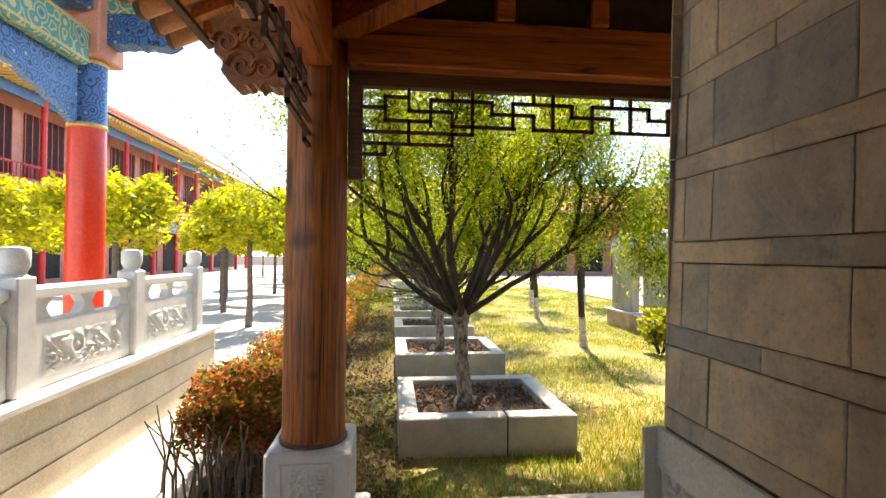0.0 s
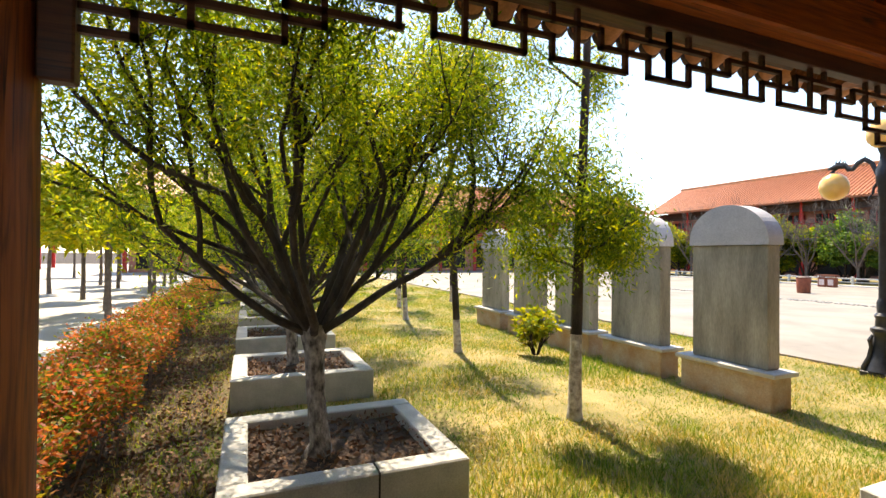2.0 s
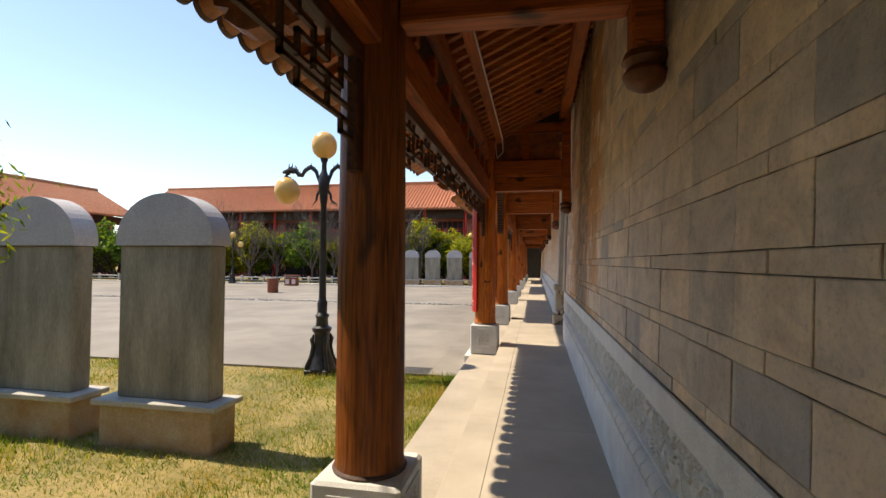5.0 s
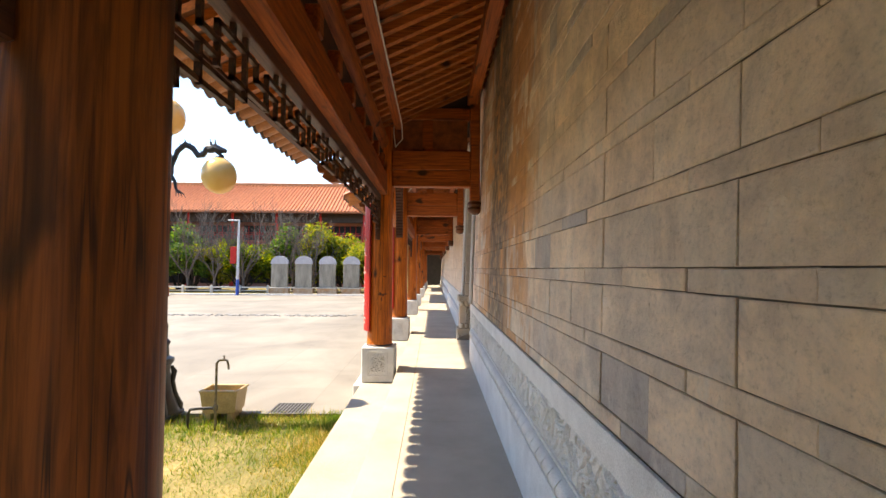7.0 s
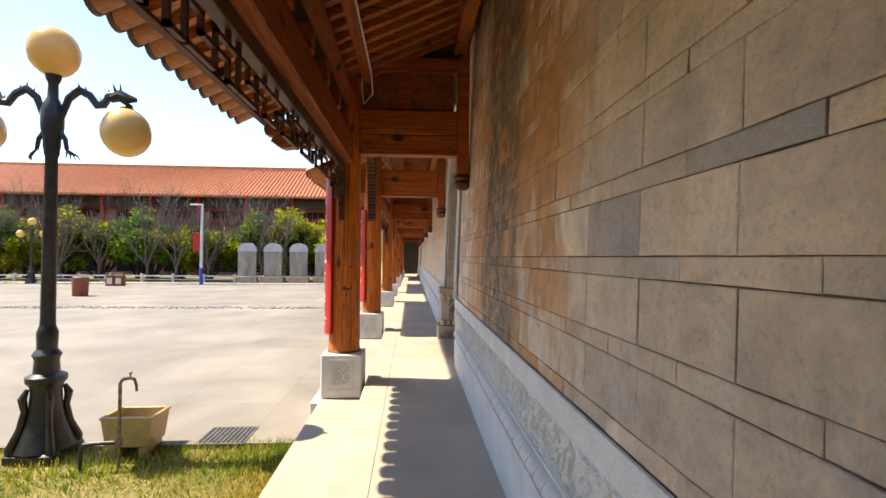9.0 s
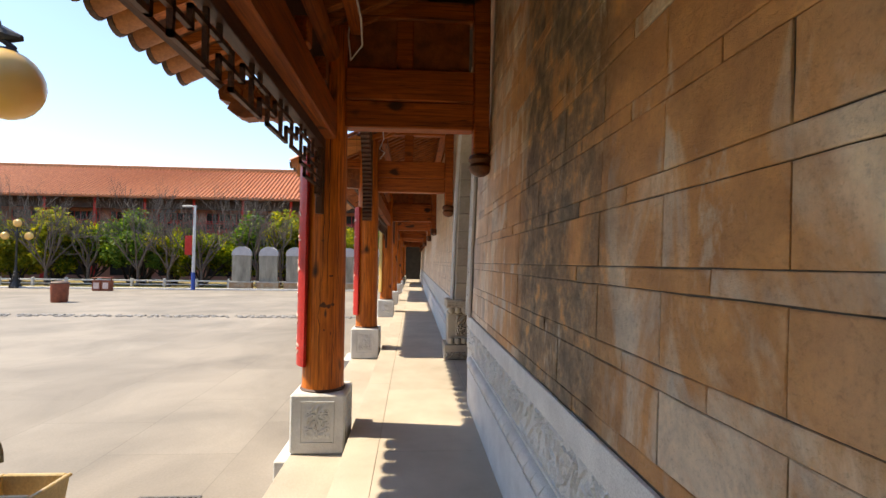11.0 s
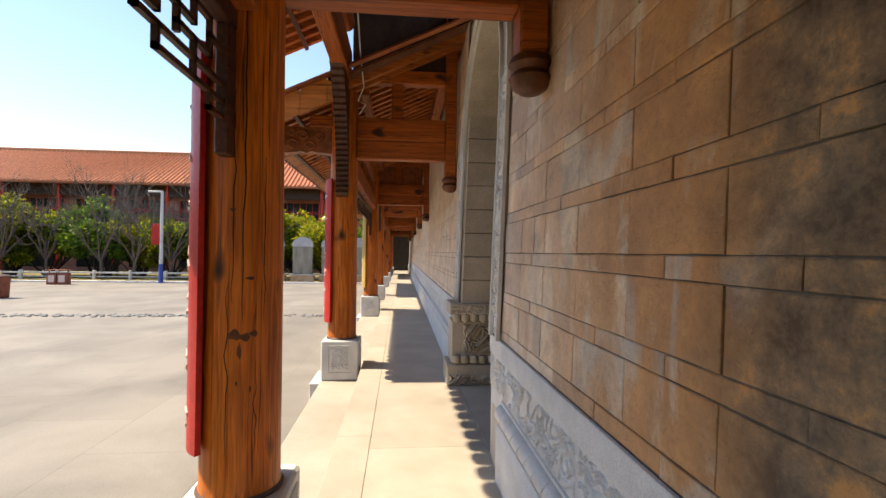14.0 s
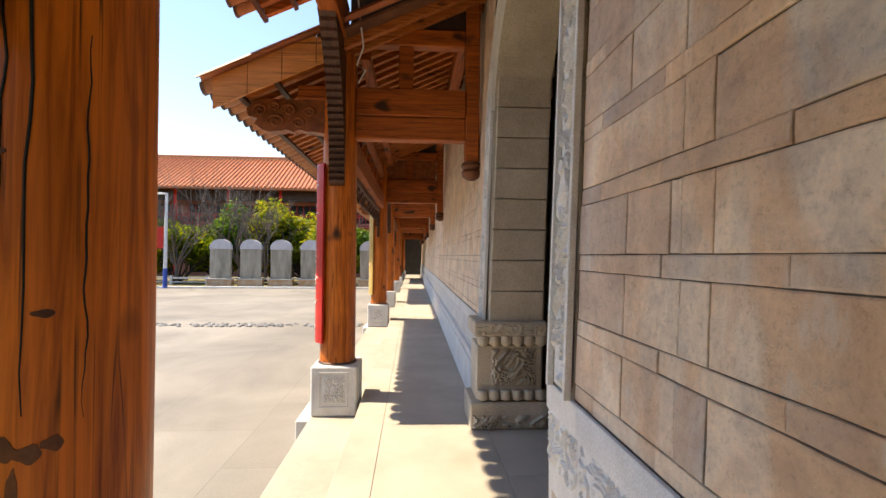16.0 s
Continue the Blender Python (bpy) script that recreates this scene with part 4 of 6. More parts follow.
def tile_geo(g, x, y0, y1, dz, r, up, m, n=6, thick=0.016, bulge=0.62):
    """Half-round clay tile running down the slope; up: curved upwards, else a trough."""
    vs = []
    for rr in (r, r - thick):
        for y in (y0, y1):
            for k in range(n + 1):
                a = math.pi * k / n
                vs.append(m @ Vector((x + rr * math.cos(a), y, roof_z(y) + dz + (1 if up else -1) * rr * bulge * math.sin(a))))
    fs, s = [], n + 1
    for o in (0, 2 * s):
        fs += [(o + k, o + k + 1, o + s + k + 1, o + s + k) for k in range(n)]
    fs += [(k, k + 1, 2 * s + k + 1, 2 * s + k) for k in range(n)] + [(s + k, s + k + 1, 3 * s + k + 1, 3 * s + k) for k in range(n)]
    g.add(vs, fs)


def roof(name, x0, x1, dz, m, clip, label, rake=False):
    """Lean-to roof: boarding, rafters, trough tiles that hang past the eave, cover tiles above."""
    r = thing(name, label, "roof", (0, 0, 0), "corridor roofs", "structure")
    lo0, lo1 = clip(x0), clip(x1)
    e = EAVE_Y - 0.22
    q = [(x0, lo0), (x1, lo1), (x1, e), (x0, e)]
    if lo0 > lo1 + 0.5:
        knee = x0 + (lo0 - RIDGE_Y)
        q = [(x0, min(lo0, e)), (knee, RIDGE_Y), (x1, RIDGE_Y), (x1, e), (x0, e)]
    g = Geo()
    n = len(q)
    g.add([m @ Vector((x, y, roof_z(y) + dz + w)) for w in (0.09, 0.12) for x, y in q], [tuple(range(n)), tuple(range(2 * n - 1, n - 1, -1))] + [(i, (i + 1) % n, n + (i + 1) % n, n + i) for i in range(n)])
    part("boarding", g, M_BOARD, r)
    tiles, tips = Geo(), Geo()
    x = x0 + TILE / 2
    while x < x1 - 0.05:
        lo = max(RIDGE_Y, clip(x))
        if lo < EAVE_Y - 0.25:
            ya = max(lo, RIDGE_Y)
            vs = []
            for y in (ya, EAVE_Y - 0.28):
                for dx, dd in ((-0.038, 0.005), (0.038, 0.005), (0.038, 0.088), (-0.038, 0.088)):
                    vs.append(m @ Vector((x + TILE / 2 + dx, y, roof_z(y) + dz + dd)))
            if x + TILE / 2 < x1:
                part("rafter", Geo().add(vs, [(0, 1, 2, 3), (7, 6, 5, 4), (0, 4, 5, 1), (1, 5, 6, 2), (2, 6, 7, 3), (3, 7, 4, 0)]), M_RAFT, r)
            tile_geo(tiles, x, max(ya, EAVE_Y - 0.62), EAVE_Y, dz + 0.175, 0.103, False, m, 6, 0.016, 0.9)
            tile_geo(tiles, x + TILE / 2, max(ya, RIDGE_Y), EAVE_Y - 0.03, dz + 0.185, 0.062, True, m)
            tile_geo(tips, x, EAVE_Y - 0.01, EAVE_Y + 0.022, dz + 0.168, 0.112, False, m, 8, 0.04, 0.8)
            tile_geo(tips, x + TILE / 2, EAVE_Y - 0.035, EAVE_Y - 0.005, dz + 0.187, 0.07, True, m, 8, 0.06)
        x += TILE
    tagged(part("roof_tiles", tiles, M_TILED, r, "rows of half-round clay tiles", True), kind="stuff")
    tagged(part("tile_tips", tips, M_TILETIP, r, "dark scalloped tile ends along the eave"), kind="stuff")
    g = Geo()
    for yy in (EAVE_Y - 0.30, EAVE_Y - 0.66):
        xa = x0 if clip(x0) < yy else x0 + (clip(x0) - yy)
        vs = [m @ Vector((xx, yy + dy, roof_z(yy + dy) + dz + w)) for xx in (xa, x1) for dy, w in ((0, -0.03), (0.045, -0.03), (0.045, 0.006), (0, 0.006))]
        g.add(vs, [(0, 1, 2, 3), (7, 6, 5, 4), (0, 4, 5, 1), (1, 5, 6, 2), (2, 6, 7, 3), (3, 7, 4, 0)])
    part("eave_batten", g, M_LATT, r)
    if rake:
        y, k = EAVE_Y - 0.12, 0
        while y > ROW + 0.06:
            y2 = max(y - 0.33, ROW + 0.05)
            vs = [m @ Vector((xx, yy, roof_z(yy) + dz + w)) for xx in (x0 - 0.03, x0) for yy, w in ((y - 0.004, -0.16), (y2 + 0.004, -0.16), (y2 + 0.004, 0.14), (y - 0.004, 0.14))]
            part("rake_board", Geo().add(vs, [(0, 1, 2, 3), (7, 6, 5, 4), (0, 4, 5, 1), (1, 5, 6, 2), (2, 6, 7, 3), (3, 7, 4, 0)]), M_RAKE, r, "orange wooden board closing the gable edge")
            y, k = y2, k + 1
        g = Geo()
        tile_geo(g, x0 - 0.05, RIDGE_Y, EAVE_Y, dz + 0.16, 0.07, True, m)
        part("rake_tile", g, M_TILE, r, "", True)
    return r


I4 = Matrix.Identity(4)
full = lambda x: RIDGE_Y
roof("roof_1", CORNER[0] - 1.27, 11.0, 0.0, I4, lambda x: max(RIDGE_Y, CORNER[1] + CORNER[0] - x), "lean-to corridor roof of clay tiles on timber rafters")
# the same roof round the corner, seen along x
mir = Matrix(((0, -1, 0, CORNER[0] + ROW), (-1, 0, 0, CORNER[1] + CORNER[0]), (0, 0, 1, 0), (0, 0, 0, 1)))
roof("roof_2", CORNER[0] - 1.27, 8.0, 0.0, mir, lambda x: max(RIDGE_Y, CORNER[1] + CORNER[0] - x), "lean-to corridor roof turning the corner")
for i in range(2, len(COLS) - 1):
    if i % 2 == 0:
        roof("roof_3", COLS[i] - 0.55, COLS[i + 1] + 0.2, 0.0, I4, full, "lower corridor roof with an orange gable edge", True)
for i in range(1, len(COLS) - 1):
    if i % 2 == 1:
        roof("roof_4", COLS[i] - 0.55, COLS[i + 1] + 0.55, LIFT, I4, full, "raised tiled roof over the gate bay", True)
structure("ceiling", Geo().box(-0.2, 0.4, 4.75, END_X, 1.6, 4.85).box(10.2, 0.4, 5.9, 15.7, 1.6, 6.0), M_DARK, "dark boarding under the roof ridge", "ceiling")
structure("end_gate", Geo().box(END_X, 1.3, 0, END_X + 0.15, 3.2, 3.6), M_BLACK, "dark doorway closing the corridor's far end", "doorway")

# ---- plants ----


def leaf_mesh(name, mat, pts, size, rng, droop=0.3, slim=0.32, fold=True):
    """Many small pointed leaves, one island each, at the given points."""
    n = len(pts)
    p = np.asarray(pts, float)
    ax = rng.normal(size=(n, 3))
    ax[:, 2] = ax[:, 2] * 0.6 - droop
    ax /= np.linalg.norm(ax, axis=1)[:, None]
    sd = np.cross(ax, rng.normal(size=(n, 3)))
    sd /= np.linalg.norm(sd, axis=1)[:, None] + 1e-9
    ln = (size * rng.uniform(0.6, 1.3, n))[:, None]
    v = np.empty((n, 4, 3))
    v[:, 0], v[:, 2] = p, p + ax * ln
    v[:, 1], v[:, 3] = p + ax * ln * 0.45 + sd * ln * slim * 0.5, p + ax * ln * 0.45 - sd * ln * slim * 0.5
    me = bpy.data.meshes.new(name)
    me.vertices.add(4 * n)
    me.vertices.foreach_set("co", v.reshape(-1))
    me.loops.add(4 * n)
    me.loops.foreach_set("vertex_index", np.arange(4 * n, dtype=np.int32))
    me.polygons.add(n)
    me.polygons.foreach_set("loop_start", np.arange(0, 4 * n, 4, dtype=np.int32))
    me.polygons.foreach_set("loop_total", np.full(n, 4, dtype=np.int32))
    me.update(calc_edges=True)
    me.materials.append(mat)
    return me


def grow(geo, tips, p, d, r, length, depth, rng, spread=0.55, up=0.25, n=7, kids=(2, 3), shrink=0.72):
    """A limb as a bent tapering tube, then its children."""
    pts, rad = [Vector(p)], [r]
    q = Vector(p)
    d = Vector(d).normalized()
    for k in range(4):
        d = (d + Vector(rng.normal(size=3)) * 0.13 + Vector((0, 0, up * 0.18))).normalized()
        q = q + d * length / 4
        pts.append(q.copy())
        rad.append(r * (1 - 0.11 * (k + 1)))
    geo.tube(pts, rad, n)
    if depth <= 1:
        tips.extend(tuple(x) for x in pts[1:])
    if depth <= 0:
        return
    for _ in range(rng.integers(kids[0], kids[1] + 1)):
        nd = (d + Vector(rng.normal(size=3)) * spread + Vector((0, 0, up))).normalized()
        s = pts[rng.integers(2, 5)]
        grow(geo, tips, s, nd, r * 0.58, length * shrink * rng.uniform(0.8, 1.15), depth - 1, rng, spread, up, max(4, n - 1), kids, shrink)


def vase_tree(seed, leaves, size, fork=1.10):
    """Low forked tree with many rising stems and a broad fine-leaved crown; base at its own origin."""
    rng = np.random.default_rng(seed)
    t = thing("garden_tree", "low many-stemmed tree with fine yellow-green leaves in a planter", "tree", (0, 0, 0), "trees in the planters")
    trunk = Geo().tube([(0, 0, -0.03), (0.02, 0, 0.10), (-0.02, 0.02, fork * 0.45), (-0.04, 0.0, fork * 0.8), (-0.05, 0, fork + 0.02)], [0.14, 0.09, 0.078, 0.085, 0.13], 12)
    part("trunk", trunk, M_FLAKE, t, "lower trunk with flaking lime wash", True)
    tips = []
    n = 15
    for k in range(n):
        a = 2 * math.pi * (k + rng.uniform(-0.3, 0.3)) / n
        out = (0.42, 1.05, 2.0)[k % 3]
        limb = Geo()
        grow(limb, tips, (-0.05 + 0.04 * math.cos(a), 0.04 * math.sin(a), fork - 0.06), (math.cos(a) * out, math.sin(a) * out, 1.0), 0.04 if k % 3 else 0.05, 1.45, 3, rng, 0.34, 0.22, 7, (2, 3), 0.74)
        part("limb", limb, M_BARK, t, "dark bare stem rising from the fork", True)
    tp = np.array(tips)
    far = np.sqrt(tp[:, 0] ** 2 + tp[:, 1] ** 2 + (tp[:, 2] - fork) ** 2)
    tp = tp[far > 1.35]
    pick = tp[rng.integers(0, len(tp), leaves)] + rng.normal(size=(leaves, 3)) * np.array([0.17, 0.17, 0.17]) - np.array([0, 0, 0.06])
    part("crown", leaf_mesh("crown", M_LEAF, pick, size, rng, 0.7, 0.26), M_LEAF, t)
    return t


def planter_box():
    t = thing("planter", "square pale concrete planter filled with dark soil", "planter", (0, 0, 0), "row of planters")
    w, d, hgt, th = 0.95, 0.87, 0.30, 0.21
    g = Geo()
    g.box(-w, -d, -0.2, w, -d + th, hgt, 0.012).box(-w, d - th, -0.2, w, d, hgt, 0.012)
    g.box(-w, -d + th + 0.001, -0.2, -w + th, d - th - 0.001, hgt - 0.001, 0.012).box(w - th, -d + th + 0.001, -0.2, w, d - th - 0.001, hgt - 0.001, 0.012)
    part("rim", g, M_CONC, t)
    g = Geo()
    n = 16
    vs = []
    for j in range(n + 1):
        for i in range(n + 1):
            x, y = (-1 + 2 * i / n) * (w - th + 0.02), (-1 + 2 * j / n) * (d - th + 0.02)
            vs.append((x, y, 0.19 + 0.05 * noise.noise(Vector((x * 4, y * 4, 2))) + 0.08 * math.exp(-(x * x + y * y) * 5)))
    g.add(vs, [(j * (n + 1) + i, j * (n + 1) + i + 1, (j + 1) * (n + 1) + i + 1, (j + 1) * (n + 1) + i) for j in range(n) for i in range(n)])
    part("soil", g, M_SOIL, t, "dark soil with chips of bark", True)
    part("seam", Geo().box(0.18, -d - 0.004, -0.19, 0.195, -d + 0.01, hgt + 0.004).box(0.18, -d, hgt - 0.005, 0.195, -d + th, hgt + 0.004), M_BLACK, t, "dark joint line in the rim")
    return t


pl = planter_box()
PX, PY0, PSTEP = 1.04, 5.74, 3.2
pl.matrix_basis = pose(PX, PY0, GROUND - 0.02)
near_tree = vase_tree(11, 135000, 0.05)
near_tree.matrix_basis = pose(0.86, 5.55, GROUND + 0.22)
far_tree = vase_tree(5, 30000, 0.08, 0.9)
far_tree.matrix_basis = pose(PX - 0.1, PY0 + PSTEP, GROUND + 0.2, 0, 0, 70)
copy_thing(pl, pose(PX, PY0 + PSTEP, GROUND - 0.02))
for k in range(2, 9):
    copy_thing(pl, pose(PX, PY0 + PSTEP * k, GROUND - 0.02))
    copy_thing(far_tree, pose(PX + random.uniform(-0.15, 0.15), PY0 + PSTEP * k, GROUND + 0.2, 0, 0, 97 * k))


def thin_tree(seed, hgt, r, leaves, low, high, spread, name_label, limed=0.85):
    rng = np.random.default_rng(seed)
    t = thing("young_tree", name_label, "tree", (0, 0, 0), "young lawn trees")
    lean = rng.normal() * 0.03
    pts = [(lean * z, 0.02 * math.sin(z), z) for z in np.linspace(-0.05, hgt, 9)]
    cut = limed + 0.05
    rr = lambda z: r * (1 - 0.55 * z / hgt)
    low_pts = [(lean * z, 0.02 * math.sin(z), z) for z in (-0.05, 0.0, 0.08, cut * 0.5, cut)]
    part("trunk_foot", Geo().tube(low_pts, [r * 1.5, r * 1.35, r * 1.12, rr(cut * 0.5) * 1.02, rr(cut) * 1.02], 10), M_LIME, t, "lime-washed foot of the trunk", True)
    part("trunk", Geo().tube([(lean * z, 0.02 * math.sin(z), z) for z in np.linspace(cut, hgt, 8)], [rr(z) for z in np.linspace(cut, hgt, 8)], 10), M_BARK, t, "", True)
    tips = []
    for k in range(24):
        g = Geo()
        z = low + (hgt * 0.98 - low) * rng.random() ** 1.3
        a = rng.uniform(0, 2 * math.pi)
        grow(g, tips, (lean * z, 0.02 * math.sin(z), z), (math.cos(a), math.sin(a), 0.5), 0.022, spread * rng.uniform(0.5, 1.0), 2, rng, 0.4, 0.15, 5, (1, 3), 0.7)
        part("limb", g, M_BARK, t, "", True)
    tp = np.array(tips)
    tp = tp[(tp[:, 2] > low) & (tp[:, 2] < high)]
    pick = tp[rng.integers(0, len(tp), leaves)] + rng.normal(size=(leaves, 3)) * np.array([0.12, 0.12, 0.2]) - np.array([0, 0, 0.14])
    part("crown", leaf_mesh("crown", M_LEAF, pick, 0.075, rng, 1.0, 0.22), M_LEAF, t)
    return t


t1 = thin_tree(6, 6.2, 0.078, 24000, 1.75, 4.6, 0.62, "slim young tree with lime-washed foot and drooping leaves on the lawn", 0.95)
t1.matrix_basis = pose(3.93, 6.0, GROUND)
t2 = thin_tree(8, 5.2, 0.075, 6500, 2.0, 5.2, 0.7, "young tree with lime-washed foot further out on the lawn", 0.6)
t2.matrix_basis = pose(4.2, 10.0, GROUND)
for k, (x, y) in enumerate(((4.7, 14.9), (3.2, 17.5), (5.6, 18.5), (4.0, 22.5), (7.2, 24), (3.0, 27), (5.6, 30), (8.2, 19.5), (6.9, 33), (3.8, 36))):
    copy_thing(t2, pose(x, y, GROUND, 0, 0, 61 * k))


def shrub(name, label, seed, w, hgt, leaves, size, mat, cat="shrub", stems=True, group=""):
    rng = np.random.default_rng(seed)
    t = thing(name, label, cat, (0, 0, 0), group)
    if stems:
        g, tips = Geo(), []
        for k in range(9):
            a = rng.uniform(0, 6.28)
            grow(g, tips, (0.06 * math.cos(a), 0.06 * math.sin(a), -0.02), (math.cos(a) * 0.6, math.sin(a) * 0.6, 1), 0.016 * hgt, hgt * 0.45, 1, rng, 0.4, 0.2, 5)
        part("stem_clump", g, M_BARK, t, "", True)
    m = 26
    c = rng.normal(size=(m, 3))
    c /= np.linalg.norm(c, axis=1)[:, None]
    c = c * (rng.uniform(0.35, 0.95, m)[:, None]) * np.array([w / 2, w / 2, hgt * 0.40]) + np.array([0, 0, hgt * 0.56])
    rad = rng.uniform(0.16, 0.3, m) * w * 0.6
    i = rng.integers(0, m, leaves)
    o = rng.normal(size=(leaves, 3))
    o /= np.linalg.norm(o, axis=1)[:, None]
    pts = c[i] + o * (rad[i] * rng.uniform(0.5, 1.1, leaves))[:, None]
    pts[:, 2] = np.maximum(pts[:, 2], 0.06)
    part("foliage", leaf_mesh("foliage", mat, pts, size, rng, 0.1, 0.5), mat, t)
    return t


b = shrub("lawn_shrub", "small bright green broad-leaved shrub on the lawn", 4, 0.95, 1.05, 900, 0.13, M_LEAFY)
b.matrix_basis = pose(5.6, 9.35, GROUND)

# low hedge of red-tipped shrubs along the yard, its stems showing at the near end
rng = np.random.default_rng(21)
hedge = thing("hedge", "clipped hedge of red-tipped shrubs over thin bare stems", "hedge", (0, 0, 0))
n = 170000
hy = 3.75 + 40 * rng.random(n) ** 1.6
clump = 0.10 * np.sin(hy * 3.3) + 0.06 * np.sin(hy * 7.7 + 1)
hx = -1.22 + np.clip(rng.normal(size=n) * 0.24, -0.42, 0.42) + 0.07 * np.sin(hy * 2.1)
top = 0.40 + 0.08 * np.clip((hy - 5) / 3, 0, 1) + clump + 0.045 * rng.normal(size=n)
low = GROUND + 0.42 - 0.12 * np.clip((hy - 4) / 3, 0, 1)
hz = low + (top - low) * rng.random(n) ** 0.5 - 0.4 * np.maximum(0, np.abs(hx + 1.22) - 0.28)
part("foliage", leaf_mesh("foliage", M_HEDGE, np.stack([hx, hy, hz], 1), 0.052, rng, -0.2, 0.45), M_HEDGE, hedge)
g = Geo()
for k in range(240):
    y = 3.7 + 22 * random.random() ** 2
    x = -1.38 + random.gauss(0, 0.2)
    g.tube([(x, y, GROUND - 0.18), (x + random.gauss(0, 0.05), y + random.gauss(0, 0.05), GROUND + 0.3), (x + random.gauss(0, 0.14), y + random.gauss(0, 0.14), GROUND + 0.72)], [0.011, 0.009, 0.005], 5)
tagged(part("stem_clump", g, M_BARK2, hedge, "thin grey-brown stems", True), kind="stuff")
# fallen leaves and bark between hedge and planters
rng = np.random.default_rng(22)
n = 9000
px = np.where(rng.random(n) < 0.8, rng.normal(-0.55, 0.5, n), rng.uniform(0.3, 1.8, n))
py = np.where(px > 0.28, 5.74 + 3.2 * rng.integers(0, 3, n) + rng.uniform(-0.6, 0.6, n), 3.5 + 14 * rng.random(n) ** 1.6)
pz = np.where(px > 0.28, GROUND + 0.24, GROUND + 0.03 - 0.13 * np.clip((py - 3.3) / 1.2, 0, 1))
tagged(part("leaf_litter", leaf_mesh("leaf_litter", plain("dry_leaf", (0.10, 0.045, 0.025), (0.30, 0.17, 0.10), 0.9, 3, 20, relief=0), np.stack([px, py, pz], 1), 0.06, rng, 0.0, 0.5), M_SOIL), "dry brown leaves scattered on the soil", "leaf litter", "", "stuff")

# grass blades
rng = np.random.default_rng(30)
n = 260000
gx = rng.uniform(-1.0, 10.12, n)
gy = LEDGE_Y + 0.03 + 26 * rng.random(n) ** 2.1
patch = np.array([noise.noise(Vector((float(x) * 0.55, float(y) * 0.55, 7.0))) + 0.5 * noise.noise(Vector((float(x) * 1.9, float(y) * 1.9, 3.0))) for x, y in zip(gx, gy)])
keep = patch + rng.normal(size=n) * 0.25 > -0.42
keep &= ~((gx < 2.05) & (gx > 0.05) & (((gy - 4.85) % 3.2) < 1.78))
gx, gy, patch = gx[keep], gy[keep], patch[keep]
keep = ~((gx < 0.2) & (rng.random(len(gx)) < 0.4))
gx, gy, patch = gx[keep], gy[keep], patch[keep]
n = len(gx)
hh = rng.uniform(0.03, 0.075, n) * (1 + 0.8 * np.clip(patch, -0.3, 0.8))
edge = rng.random(n) < 0.02
hh[edge] *= 1.9
ang = rng.uniform(0, 6.283, n)
w = rng.uniform(0.003, 0.0065, n) * (1 + gy * 0.05)
base = np.stack([gx, gy, GROUND - 0.005 - np.array([lawn_dip(float(x), float(y)) for x, y in zip(gx, gy)])], 1)
side = np.stack([np.cos(ang) * w, np.sin(ang) * w, np.zeros(n)], 1)
tip = base + np.stack([rng.normal(size=n) * 0.032, rng.normal(size=n) * 0.032, hh], 1)
v = np.stack([base - side, base + side, tip], 1)
me = bpy.data.meshes.new("grass")
me.vertices.add(3 * n)
me.vertices.foreach_set("co", v.reshape(-1))
me.loops.add(3 * n)
me.loops.foreach_set("vertex_index", np.arange(3 * n, dtype=np.int32))
me.polygons.add(n)
me.polygons.foreach_set("loop_start", np.arange(0, 3 * n, 3, dtype=np.int32))
me.polygons.foreach_set("loop_total", np.full(n, 3, dtype=np.int32))
me.update(calc_edges=True)
me.materials.append(M_GRASS)
tagged(new("grass", me), "short green and straw-coloured grass blades", "grass", "", "stuff")

# ---- steles on the lawn ----


def stele(group, label):
    t = thing("stele", label, "stele", (0, 0, 0), group)
    part("foot", Geo().box(-0.11, -0.70, -0.25, 0.30, 0.70, 0.40, 0.015), M_STELEFOOT, t, "footing stained by orange soil")
    part("step", Geo().box(-0.16, -0.77, 0.40, 0.34, 0.77, 0.46, 0.008), M_CONC, t)
    part("slab", Geo().box(0.0, -0.58, 0.46, 0.25, 0.58, 2.15, 0.012), M_STELE, t, "blank grey slab streaked by rain")
    out = [(-0.61, 0.0)] + [(-0.61 * math.cos(math.pi * k / 24), 0.06 + 0.52 * math.sin(math.pi * k / 24)) for k in range(25)] + [(0.61, 0.0)]
    part("cap", Geo().prism(out, lambda u, v, w: Vector((-0.03 + w, u, 2.152 + v)), 0.31), M_STELECAP, t, "rounded pale grey head")
    return t


st = stele("row of steles", "blank grey stone stele with a rounded head on a stepped foot")
st.matrix_basis = pose(6.72, 6.11, GROUND - 0.03)
for k in range(1, 5):
    copy_thing(st, pose(6.72, 6.11 + 1.79 * k, GROUND - 0.03))
for k in range(6):
    copy_thing(st, pose(37.9, 13.3 - 1.72 * k, PLAZA + 0.06, 0, 0, 0))

# ---- street lamps ----


